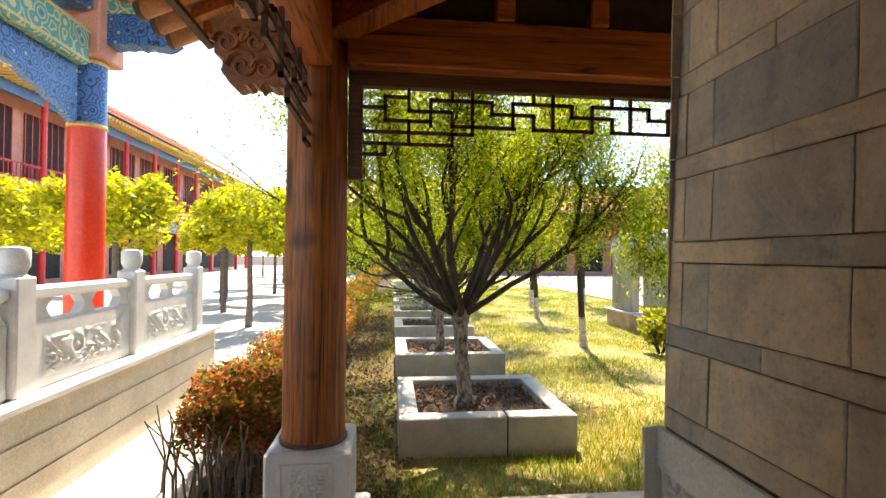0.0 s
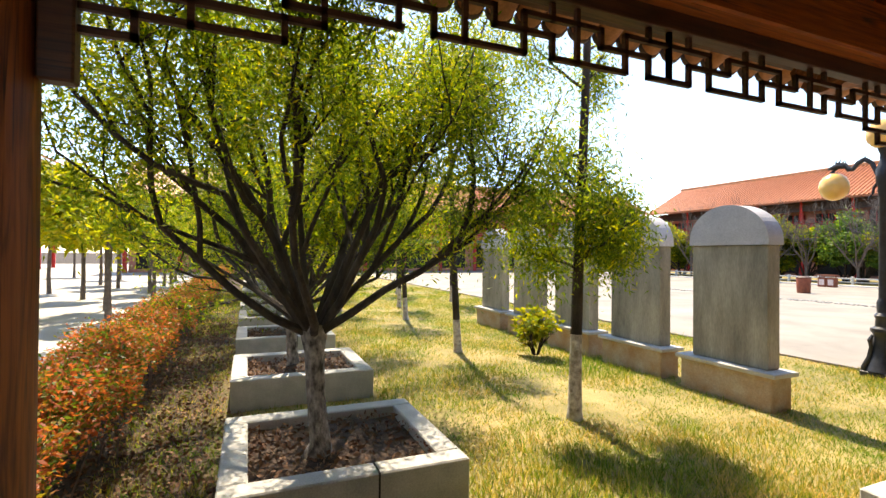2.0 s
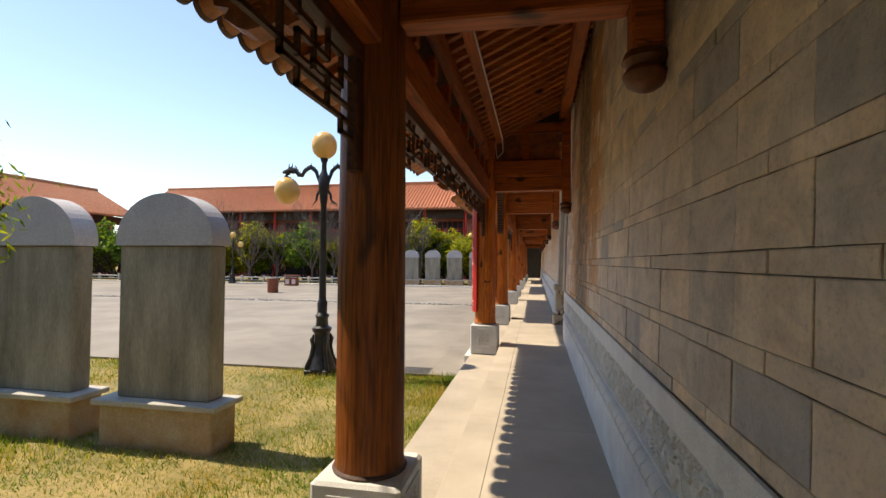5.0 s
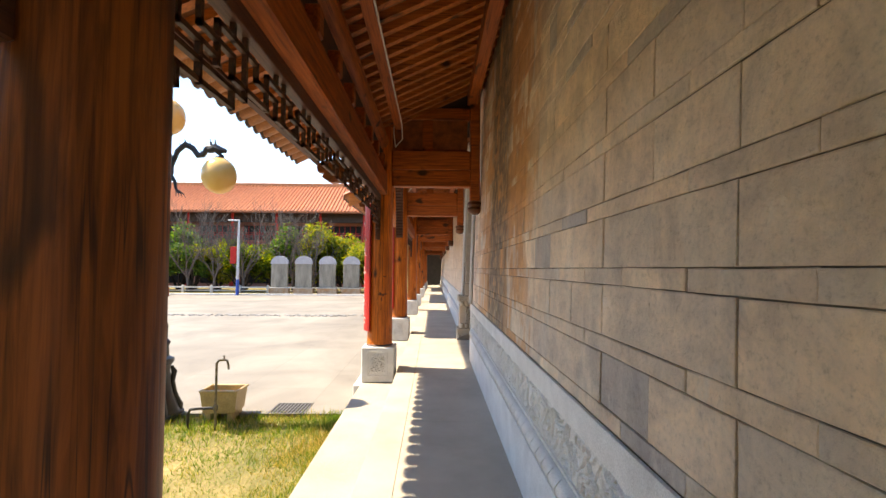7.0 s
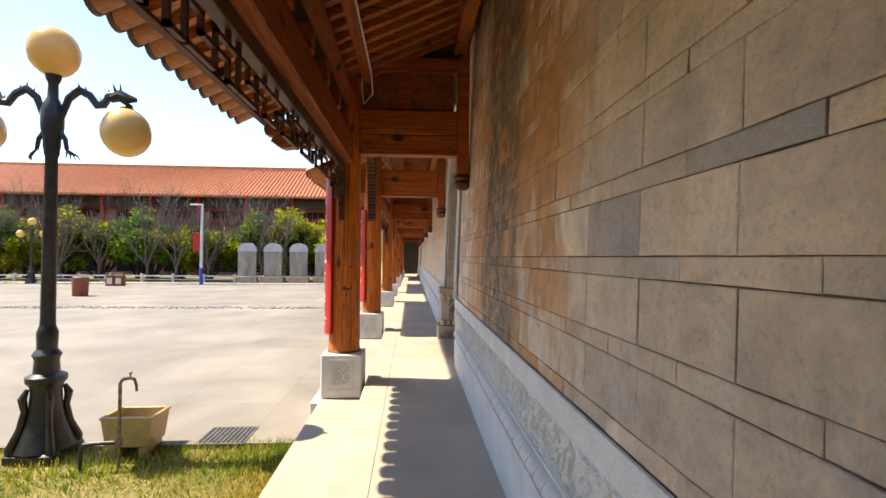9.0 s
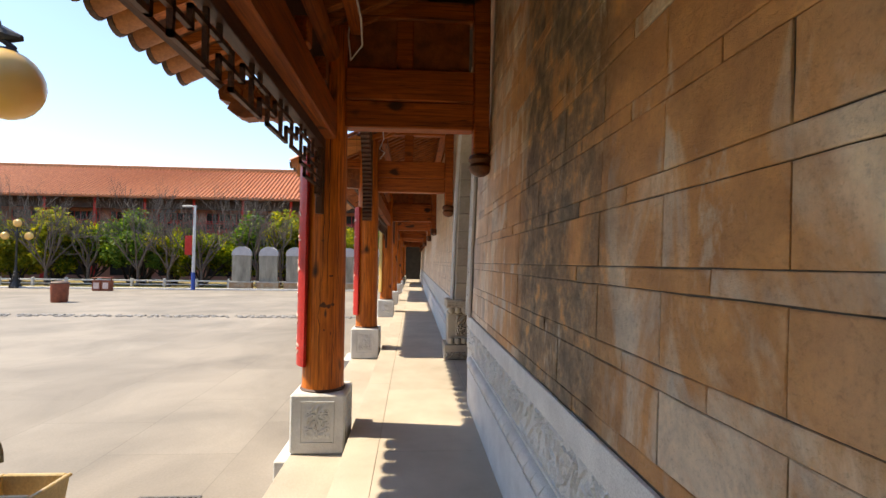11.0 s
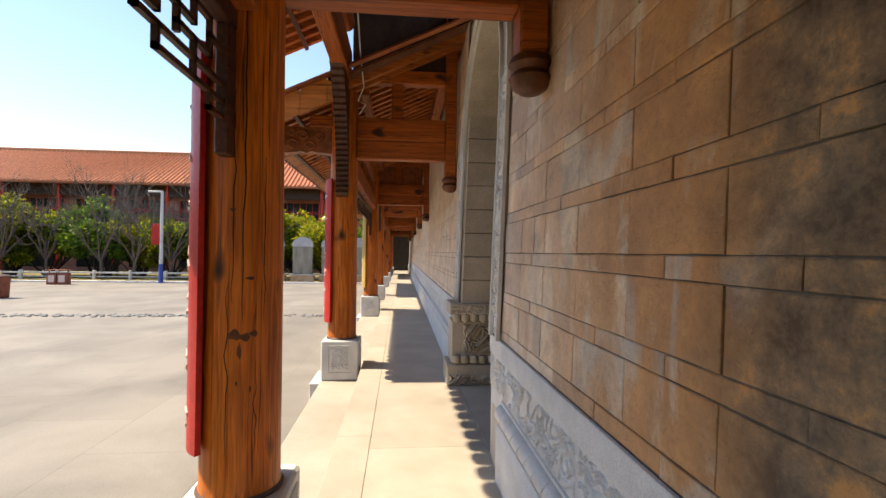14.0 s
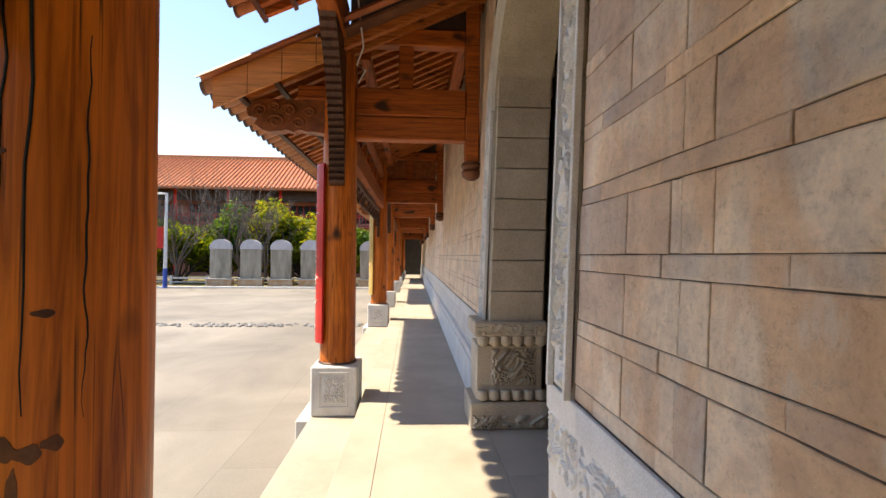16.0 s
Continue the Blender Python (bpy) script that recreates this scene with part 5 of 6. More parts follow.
def street_lamp():
    t = thing("street_lamp", "black cast-iron street lamp with dragon arms and three yellowish globes", "street lamp", (0, 0, 0), "courtyard lamps")
    base = Geo().box(-0.27, -0.27, 0, 0.27, 0.27, 0.10, 0.02).lathe([(0.30, 0.10), (0.27, 0.16), (0.20, 0.32), (0.165, 0.45), (0.15, 0.62), (0.16, 0.68), (0.20, 0.72), (0.20, 0.77), (0.13, 0.80), (0.12, 0.92), (0.145, 0.97), (0.10, 1.02), (0.105, 1.18), (0.08, 1.24)], 12)
    part("base", base, M_IRON, t, "flared base with mouldings", True)
    for k in range(4):
        a = math.pi / 4 + k * math.pi / 2
        c, s = math.cos(a), math.sin(a)
        part("scroll_foot", Geo().tube([(0.30 * c, 0.30 * s, 0.04), (0.31 * c, 0.31 * s, 0.14), (0.23 * c, 0.23 * s, 0.30), (0.19 * c, 0.19 * s, 0.46), (0.21 * c, 0.21 * s, 0.58), (0.17 * c, 0.17 * s, 0.66)], [0.05, 0.045, 0.035, 0.035, 0.045, 0.02], 7), M_IRON, t, "", True)
    part("pole", Geo().lathe([(0.08, 1.2), (0.075, 1.3), (0.062, 2.85), (0.075, 2.87), (0.075, 2.91), (0.085, 2.95), (0.085, 3.02), (0.10, 3.06), (0.115, 3.15), (0.115, 3.28), (0.09, 3.36), (0.055, 3.42), (0.05, 3.55), (0.075, 3.60), (0.085, 3.64)], 14), M_IRON, t, "", True)
    globe = [(0.02, -0.235)] + [(0.265 * math.cos(a), 0.235 * math.sin(a)) for a in [math.pi * (k / 12 - 0.5) for k in range(1, 12)]] + [(0.02, 0.235)]
    part("globe", Geo().lathe(globe, 20, (0, 0, 3.86)), M_GLOBE, t, "yellowed glass globe", True)
    for s in (-1, 1):
        path = [(0, s * 0.09, 3.22), (0, s * 0.18, 3.42), (0, s * 0.30, 3.50), (0, s * 0.42, 3.45), (0, s * 0.50, 3.36), (0, s * 0.58, 3.37), (0, s * 0.64, 3.45), (0, s * 0.74, 3.47)]
        arm = part("dragon_arm", Geo().tube(path, [0.035, 0.04, 0.042, 0.04, 0.04, 0.042, 0.045, 0.03], 8), M_IRON, t, "arm cast as a writhing dragon", True)
        head = Geo().tube([(0, s * 0.66, 3.43), (0, s * 0.76, 3.46), (0, s * 0.86, 3.43), (0, s * 0.95, 3.42)], [0.045, 0.06, 0.045, 0.022], 8)
        head.tube([(0, s * 0.78, 3.42), (0, s * 0.86, 3.37), (0, s * 0.91, 3.35)], [0.03, 0.022, 0.01], 6)
        for k in range(4):
            head.tube([(0.02 * (-1) ** k, s * (0.70 + 0.03 * k), 3.48), (0.04 * (-1) ** k, s * (0.66 + 0.04 * k), 3.55 + 0.02 * (k % 2))], [0.018, 0.004], 5)
        part("dragon_head", head, M_IRON, arm, "", True)
        sp = Geo()
        for k in range(10):
            f = k / 9
            j = min(int(f * 6), 5)
            a, bb = Vector(path[j]), Vector(path[j + 1])
            p = a.lerp(bb, f * 6 - j)
            sp.tube([p + Vector((0, 0, 0.03)), p + Vector((0, -s * 0.02, 0.075))], [0.012, 0.002], 5)
        tagged(part("spine_crest", sp, M_IRON, arm), kind="stuff")
        claw = Geo().tube([(0, s * 0.08, 3.10), (0, s * 0.15, 3.02), (0, s * 0.17, 2.92)], [0.03, 0.026, 0.022], 6)
        for k in range(4):
            claw.tube([(0, s * 0.17, 2.92), (0.05 * (k - 1.5) * 0.6, s * (0.20 + 0.02 * k), 2.87), (0.05 * (k - 1.5), s * (0.21 + 0.025 * k), 2.82)], [0.012, 0.01, 0.003], 5)
        part("claw", claw, M_IRON, arm, "", True)
        part("hanger", Geo().lathe([(0.012, 0.24), (0.014, 0.20), (0.07, 0.19), (0.08, 0.16), (0.06, 0.15)], 10, (0, s * 0.84, 3.15)), M_IRON, t, "", True)
        part("globe", Geo().lathe(globe, 20, (0, s * 0.84, 3.10)), M_GLOBE, t, "yellowed glass globe", True)
    return t


lp = street_lamp()
lp.matrix_basis = pose(9.93, 5.75, GROUND) @ Matrix.Diagonal((0.86, 0.84, 1.037, 1))
copy_thing(lp, pose(37.2, 26.6, PLAZA))
copy_thing(lp, pose(40.2, 7.2, PLAZA))

# ---- tap and tub by the lawn's edge, drain ----
tub = thing("wash_tub", "yellowish glazed square wash tub on a stand", "tub", (10.0, 4.93, GROUND))
tub.scale = (0.8, 0.8, 0.8)
g = Geo()
for (a0, a1, z0, z1, wall_t) in ((0.275, 0.30, 0.14, 0.50, 0.035),):
    lo = [(-0.195, -a0 + 0.02), (0.195, -a0 + 0.02), (0.195, a0 - 0.02), (-0.195, a0 - 0.02)]
    hi = [(-0.22, -a1), (0.22, -a1), (0.22, a1), (-0.22, a1)]
    li = [(x * 0.86, y * 0.88) for x, y in lo]
    hh2 = [(x * 0.86, y * 0.9) for x, y in hi]
    vs = [(x, y, z0) for x, y in lo] + [(x, y, z1) for x, y in hi] + [(x, y, z1) for x, y in hh2] + [(x, y, z0 + 0.04) for x, y in li]
    fs = [(3, 2, 1, 0), (12, 13, 14, 15)] + [(k + i, k + (i + 1) % 4, k + 4 + (i + 1) % 4, k + 4 + i) for k in (0, 4, 8) for i in range(4)]
    g.add(vs, fs)
part("basin", g, M_TUB, tub)
part("lip", Geo().box(-0.235, -0.315, 0.475, 0.235, -0.27, 0.51, 0.01).box(-0.235, 0.27, 0.475, 0.235, 0.315, 0.51, 0.01).box(-0.235, -0.27, 0.475, -0.19, 0.27, 0.51, 0.01).box(0.19, -0.27, 0.475, 0.235, 0.27, 0.51, 0.01), M_TUB, tub)
part("foot", Geo().box(-0.19, -0.23, -0.02, 0.19, -0.13, 0.14, 0.01), M_TUB, tub)
part("foot", Geo().box(-0.19, 0.13, -0.02, 0.19, 0.23, 0.14, 0.01), M_TUB, tub)
tap = thing("standpipe", "rusty standpipe with a brass tap and a side pipe", "tap", (9.6, 4.86, GROUND))
tap.scale = (0.8, 0.9, 0.93)
part("riser", Geo().tube([(0, 0, -0.05), (0, 0, 0.86), (0.0, -0.03, 0.90), (0, -0.09, 0.91)], [0.018] * 4, 8), M_PIPE, tap, "", True)
part("spout", Geo().tube([(0, -0.09, 0.91), (0, -0.14, 0.90), (0, -0.16, 0.84), (0, -0.165, 0.78)], [0.016, 0.017, 0.015, 0.014], 8), M_PIPE, tap, "", True)
part("tap_handle", Geo().tube([(0, -0.10, 0.92), (0, -0.10, 0.96)], [0.008, 0.008], 6).tube([(-0.03, -0.10, 0.96), (0.03, -0.10, 0.96)], [0.007, 0.007], 6), M_PIPE, tap)
part("side_pipe", Geo().tube([(0, 0, 0.27), (-0.02, 0.2, 0.27), (-0.03, 0.33, 0.26), (-0.03, 0.36, 0.20), (-0.03, 0.36, -0.04)], [0.02] * 5, 8), M_IRON, tap, "", True)
part("pipe_joint", Geo().lathe([(0.03, -0.03), (0.035, -0.02), (0.035, 0.03), (0.03, 0.04)], 8, (0, 0, 0.27)), M_PIPE, tap)
drain = thing("drain_grate", "grey iron drain grate set in the paving", "drain", (10.28, 4.13, PLAZA))
part("frame", Geo().box(-0.25, -0.25, -0.02, 0.25, -0.225, 0.008, 0.002).box(-0.25, 0.225, -0.02, 0.25, 0.25, 0.008, 0.002).box(-0.25, -0.225, -0.02, -0.225, 0.225, 0.008, 0.002).box(0.225, -0.225, -0.02, 0.25, 0.225, 0.008, 0.002), M_GRATE, drain)
# thin black sheet under the bars stands in for the shaded hole
part("pit", Geo().box(-0.225, -0.225, 0.0005, 0.225, 0.225, 0.003), M_BLACK, drain)
for k in range(9):
    part("bar", Geo().box(-0.22, -0.205 + 0.0475 * k, 0.001, 0.22, -0.182 + 0.0475 * k, 0.0075, 0.002), M_GRATE, drain)

# ---- boards hung on the columns ----


def couplet(x, mat, label, marks=True):
    t = thing("couplet_board", label, "hanging board", (x, ROW, 0), "couplet boards")
    n, r0, r1 = 10, 0.215, 0.245
    vs, fs = [], []
    for z in (0.60, 2.52):
        for r in (r0, r1):
            for k in range(n + 1):
                a = math.pi / 2 + (k / n - 0.5) * 1.9
                vs.append((r * math.cos(a), r * math.sin(a), z))
    s = n + 1
    for k in range(n):
        fs += [(k, k + 1, s + k + 1, s + k), (2 * s + k, 3 * s + k, 3 * s + k + 1, 2 * s + k + 1), (k, 2 * s + k, 2 * s + k + 1, k + 1), (s + k, s + k + 1, 3 * s + k + 1, 3 * s + k)]
    fs += [(0, s, 3 * s, 2 * s), (n, 2 * s + n, 3 * s + n, s + n)]
    part("board", Geo().add(vs, fs), mat, t, "", True)
    if marks:
        g = Geo()
        for k in range(7):
            z = 0.78 + 0.25 * k
            for q in range(5):
                a = math.pi / 2 + random.uniform(-0.6, 0.6)
                zz = z + random.uniform(-0.07, 0.07)
                g.box(-0.025, -0.003, -0.008, 0.025, 0.004, 0.008, 0, Matrix.Translation((0.247 * math.cos(a), 0.247 * math.sin(a), zz)) @ Matrix.Rotation(a - math.pi / 2, 4, "Z") @ Matrix.Rotation(random.uniform(-1, 1), 4, "Y"))
        part("writing", g, M_PALE, t, "unreadable pale strokes")
    return t


couplet(COLS[1], M_RED, "red lacquered board curved round the column")
couplet(COLS[2], M_RED, "red lacquered board curved round the column")
couplet(COLS[3], M_YELLOW, "yellow lacquered board curved round the column")
# white cable clipped under the roof
cable = thing("cable", "white cable clipped along the purlin and sagging at the columns", "cable", (0, 0, 0))
part("run", Geo().tube([(0.2, ROW - 0.335, 3.70), (5, ROW - 0.335, 3.70), (10.6, ROW - 0.335, 3.70), (10.7, ROW - 0.34, 3.5), (10.78, ROW - 0.23, 3.40), (10.8, ROW - 0.2, 3.62), (10.9, ROW - 0.2, 3.9)], 0.009, 5), M_WHITE, cable, "", True)
part("run", Geo().tube([(11.0, ROW - 0.2, 4.1), (13.2, ROW - 0.3, 4.35), (14.6, ROW - 0.25, 4.0), (14.75, ROW - 0.28, 3.7), (14.85, ROW - 0.2, 3.55), (14.8, ROW - 0.30, 3.48), (14.95, ROW - 0.21, 3.4)], 0.009, 5), M_WHITE, cable, "", True)

# ---- terrace with balustrade, painted pavilion ----
TER = 0.36
structure("terrace", Geo().box(-30, -12, GROUND - 0.1, -2.66, 7.55, TER - 0.001, 0.01), M_CREAM, "raised terrace with a pale stone retaining wall", "terrace")
g = Geo().box(-3.05, -12, TER, -2.60, 7.62, TER + 0.06, 0.012)
structure("terrace_coping", g, M_STONE, "pale stone coping along the terrace edge", "coping")
for z in (-0.18, 0.10):
    structure("terrace_moulding", Geo().box(-2.66, -12, z, -2.648, 7.55, z + 0.02, 0.004), M_CREAM, "thin string course on the retaining wall", "moulding")


balustrade = thing("balustrade", "white stone balustrade of carved panels between posts with round finials", "balustrade", (-2.82, 7.12, TER + 0.06))
BL = 0.70
post_m = Geo().box(-0.10, -0.10, 0, 0.10, 0.10, 0.90, 0.012).mesh("post", M_STONE)
finial_m = Geo().lathe([(0.10, 0.90), (0.075, 0.92), (0.085, 0.95), (0.10, 0.98), (0.10, 1.10), (0.09, 1.12), (0.02, 1.13)], 14).mesh("finial", M_RELIEF, True)
panel_m = Geo().box(-0.05, -BL, 0.0, 0.05, BL, 0.55, 0.012).mesh("panel", M_STONE)
rail_top = Geo().box(-0.07, -BL, 0.72, 0.07, BL, 0.82, 0.025).mesh("rail", M_STONE)
vase_m = Geo().prism([(-0.11, 0.55), (0.11, 0.55), (0.07, 0.60), (0.05, 0.64), (0.12, 0.72), (-0.12, 0.72), (-0.05, 0.64), (-0.07, 0.60)], lambda u, v, w: Vector((-0.045 + w, u, v)), 0.09).mesh("vase_support", M_STONE)
carve_m = Geo().relief(lambda u, v, hgt: Vector((0.051 + hgt, -BL + 0.14 + (2 * BL - 0.28) * u, 0.08 + 0.34 * v)), 60, 24, 6, 0.02, (6, 2.2), 0.15).mesh("carving", M_RELIEF, True)
for k in range(8):
    po = part("post", post_m, M_STONE, balustrade, at=pose(0, -1.62 * k, 0))
    part("finial", finial_m, M_RELIEF, po)
    pn = part("panel", panel_m, M_STONE, balustrade, "panel carved with flowers under a rail", at=pose(0, -0.81 - 1.62 * k, 0))
    part("rail", rail_top, M_STONE, pn)
    part("carving", carve_m, M_RELIEF, pn)
    for y in (-BL + 0.12, 0.0, BL - 0.12):
        part("vase_support", vase_m, M_STONE, pn, at=pose(0, y, 0))

pav = thing("pavilion", "painted pavilion with red columns, blue and green beams and gilded carving", "pavilion", (-4.2, 7.0, TER))
part("column", Geo().lathe([(0.30, 0.0), (0.30, 0.12), (0.235, 0.16), (0.23, 0.3), (0.222, 2.86)], 28), M_REDCOL, pav, "glossy red painted column", True)
part("collar", Geo().lathe([(0.224, 2.90), (0.224, 3.73)], 28), M_PAINTB, pav, "blue collar painted with dark scrolls and gold flowers", True)
for z in (2.85, 3.72):
    part("gold_ring", Geo().lathe([(0.232, z), (0.24, z + 0.03), (0.232, z + 0.06)], 28), M_YELLOW, pav)
part("capital", Geo().box(-0.30, -0.30, 3.79, 0.30, 0.30, 4.9, 0.02), M_PINK, pav, "rust red block above the collar")
part("beam", Geo().box(-0.2, -9, 3.62, 0.2, -0.31, 4.12, 0.03), M_PAINTG, pav, "green and blue painted beam with white borders")
part("upper_beam", Geo().box(-0.24, -9, 4.35, 0.24, -0.31, 4.85, 0.03), M_PAINTB, pav)
part("beam_border", Geo().box(0.2, -9, 3.66, 0.206, -0.31, 3.69).box(0.2, -9, 4.05, 0.206, -0.31, 4.08), M_YELLOW, pav)
out = [(0, 0), (0.1, 0.02)] + [(0.1 + 2.2 * (k / 12), 0.02 + 0.62 * (k / 12) ** 0.8 + 0.04 * (k % 2)) for k in range(1, 13)] + [(2.3, 0.78), (0, 0.78)]
part("spandrel", Geo().prism(out, lambda u, v, w: Vector((-0.05 + w, -0.31 - u, 2.86 + v)), 0.1), M_PAINTB, pav, "openwork spandrel carved with gilded leaves")
for dz, ln, mt in ((4.0, 1.0, M_PAINTB), (4.42, 1.35, M_PAINTG)):
    arm = carved_end("carved_arm", pav, Matrix.Translation((0.3, 0, dz)) @ Matrix.Rotation(radians(-90), 4, "Z") @ Matrix.Diagonal((1.6, 1, 1, 1)), mt, ln, 0.42)
part("arm_knob", Geo().lathe([(0.02, -0.07), (0.07, -0.04), (0.085, 0), (0.07, 0.04), (0.02, 0.07)], 10, (1.2, 0, 4.3)).lathe([(0.02, -0.06), (0.06, -0.04), (0.07, 0), (0.06, 0.04), (0.02, 0.06)], 10, (1.0, 0.1, 4.18)), M_YELLOW, pav, "gilded knobs", True)
part("roof", Geo().box(-9, -9, 5.1, 1.25, 0.35, 5.5, 0.05), M_TILE, pav)
# second slab, out of view, added to shade the yard and the corridor's end
part("roof", Geo().box(-9, -13, 5.52, 2.35, -1.5, 5.75, 0.05), M_TILE, pav)
part("eave_board", Geo().box(-9, -9, 4.95, 1.0, 0.2, 5.1, 0.02), M_PAINTG, pav)

# ---- halls round the court ----


row_m = Geo().box(-0.1, -0.5, 0, 0.1, 0.75, 0.18, 0.02).mesh("rafter_end", M_YELLOW)


def hall(name, label, length, eave, ridge, depth, storey, detail, frieze):
    """Two-storey hall along local x, front towards -y: base wall, columns, gallery, frieze, tiled roof."""
    t = thing(name, label, "building", (0, 0, 0))
    part("wall", Geo().box(0, 1.6, -0.1, length, depth * 2 - 1.6, eave + 0.2), M_PINK, t, "rust-washed wall behind the columns")
    up = storey + 1.0
    part("gallery_floor", Geo().box(0, -0.1, storey - 0.25, length, 1.62, storey, 0.02), M_RED, t)
    part("lower_frieze", Geo().box(0, 0.02, storey - 1.15, length, 0.2, storey - 0.27, 0.01), M_PAINTG, t, "painted band of green and blue under the gallery")
    # M_DARK on the east and north halls stands in for shade under the eave
    part("upper_frieze", Geo().box(0, 0.02, eave - 1.0, length, 0.2, eave - 0.05, 0.01), frieze, t, "band under the eave, patterned on the west hall, shade-dark on the others")
    if frieze is M_PAINTB:
        for z in (eave - 0.42, storey - 0.42):
            for k in range(int(length / 0.42)):
                if k < 150:
                    part("rafter_end", row_m, M_YELLOW, t, at=pose(0.2 + 0.42 * k, -0.75, z))
        part("eave_soffit", Geo().box(0, -1.2, eave - 0.22, length, 0.3, eave - 0.16), M_CREAM, t, "pale board over the rafter ends")
        part("middle_frieze", Geo().box(0, 0.0, storey - 2.1, length, 0.18, storey - 1.17, 0.01), M_PAINTB, t, "painted blue band with gold flowers")
    n = int(length / 4.3)
    step = length / n
    shaft = Geo().lathe([(0.24, 0.0), (0.2, 0.1), (0.19, storey - 0.26)], 10).mesh("column", M_RED, True)
    shaft2 = Geo().lathe([(0.17, storey), (0.16, eave - 0.06)], 10).mesh("column", M_RED, True)
    rail = Geo()
    rail.box(0.2, 0.05, storey + 0.92, step - 0.2, 0.13, storey + 1.0).box(0.2, 0.05, storey + 0.12, step - 0.2, 0.13, storey + 0.2)
    for k in range(14):
        rail.box(0.25 + (step - 0.55) * k / 13, 0.07, storey + 0.2, 0.29 + (step - 0.55) * k / 13, 0.11, storey + 0.92)
    rail_m = rail.mesh("railing", M_RED)
    win = Geo().box(0.5, 1.55, storey + 0.5, step - 0.5, 1.598, eave - 1.2)
    bars = Geo()
    for k in range(7):
        x = 0.5 + (step - 1.0) * k / 6
        bars.box(x - 0.03, 1.50, storey + 0.5, x + 0.03, 1.549, eave - 1.2)
    bars.box(0.5, 1.50, storey + 1.2, step - 0.5, 1.545, storey + 1.26)
    win_m, bar_m = win.mesh("window", M_BLACK), bars.mesh("glazing_bars", M_RED)
    low = Geo().box(0.6, 1.55, 0.3, step - 0.6, 1.598, storey - 1.3).mesh("window", M_BLACK)
    for k in range(n + 1):
        part("column", shaft, M_RED, t, at=pose(min(k * step, length - 0.2), 0.12, 0))
        part("column", shaft2, M_RED, t, at=pose(min(k * step, length - 0.2), 0.12, 0))
        if k < n:
            part("railing", rail_m, M_RED, t, at=pose(k * step, 0, 0))
            wv = part("window", win_m, M_BLACK, t, "dark glazed upper window", at=pose(k * step, 0, 0))
            part("glazing_grid", bar_m, M_RED, wv)
            part("window", low, M_BLACK, t, at=pose(k * step, 0, 0))
    part("skirt_roof", Geo().prism([(-1.3, storey - 0.55), (0.02, storey - 0.1), (0.02, storey - 0.26), (-1.3, storey - 0.68)], lambda u, v, w: Vector((w, u, v)), length), M_TILE, t)
    part("roof", Geo().prism([(-1.5, eave), (depth, ridge), (depth * 2 + 1.5, eave), (depth * 2 + 1.5, eave - 0.15), (depth, ridge - 0.3), (-1.5, eave - 0.15)], lambda u, v, w: Vector((w - 0.6, u, v)), length + 1.2), M_TILE, t, "orange clay tile roof")
    part("ridge", Geo().box(-0.8, depth - 0.2, ridge - 0.15, length + 0.8, depth + 0.2, ridge + 0.32, 0.06), M_TILED, t)
    g = Geo()
    x = -0.5
    while x < length + 0.5:
        sl = (ridge - eave) / (depth + 1.5)
        g.tube([(x, -1.52, eave + 0.03), (x, depth - 0.1, ridge + 0.02)], [0.075, 0.075], 6)
        x += detail
    tagged(part("tile_ribbing", g, M_TILE, t, "ribs of half-round roof tiles"), kind="stuff")
    return t


east = hall("east_hall", "long two-storey hall with an orange tiled roof and red columns", 75, 7.5, 11.05, 5.0, 4.3, 0.36, M_DARK)
east.matrix_basis = pose(51.5, 49, PLAZA, 0, 0, -90)
north_wing = hall("north_wing", "far hall with an orange tiled roof closing the court", 62, 7.1, 10.6, 5.0, 4.3, 0.36, M_DARK)
north_wing.matrix_basis = pose(-10, 52, PLAZA, 0, 0, 0)
westh = hall("west_hall", "long two-storey hall with red galleries and painted blue eaves", 66, 11.6, 15.5, 6.0, 6.0, 0.5, M_PAINTB)
westh.matrix_basis = pose(-20.5, 4, GROUND, 0, 0, 90)

# ---- planting before the east hall ----
kinds = [shrub("garden_shrub", "rounded dark evergreen shrub in the planting bed", 31, 4.2, 4.5, 8000, 0.24, M_LEAFD, "shrub", True, "planting bed shrubs"),
         shrub("garden_shrub", "rounded golden-green shrub in the planting bed", 32, 4.4, 4.6, 8000, 0.24, M_LEAFY, "shrub", True, "planting bed shrubs"),
         shrub("garden_shrub", "mid-green leafy shrub in the planting bed", 33, 3.8, 4.2, 8000, 0.22, M_LEAF, "shrub", True, "planting bed shrubs")]
spots = [(41.0 + random.uniform(-0.8, 2.4), 5.0 + 2.05 * k + random.uniform(-0.4, 0.4)) for k in range(24)]
for k, (x, y) in enumerate(spots):
    src = kinds[(k * 2 + k // 3) % 3]
    s = random.uniform(0.95, 1.3)
    if k < 3:
        kinds[k].matrix_basis = pose(x, y, PLAZA)
    else:
        copy_thing(src, pose(x, y, PLAZA, 0, 0, 50 * k) @ Matrix.Scale(s, 4))


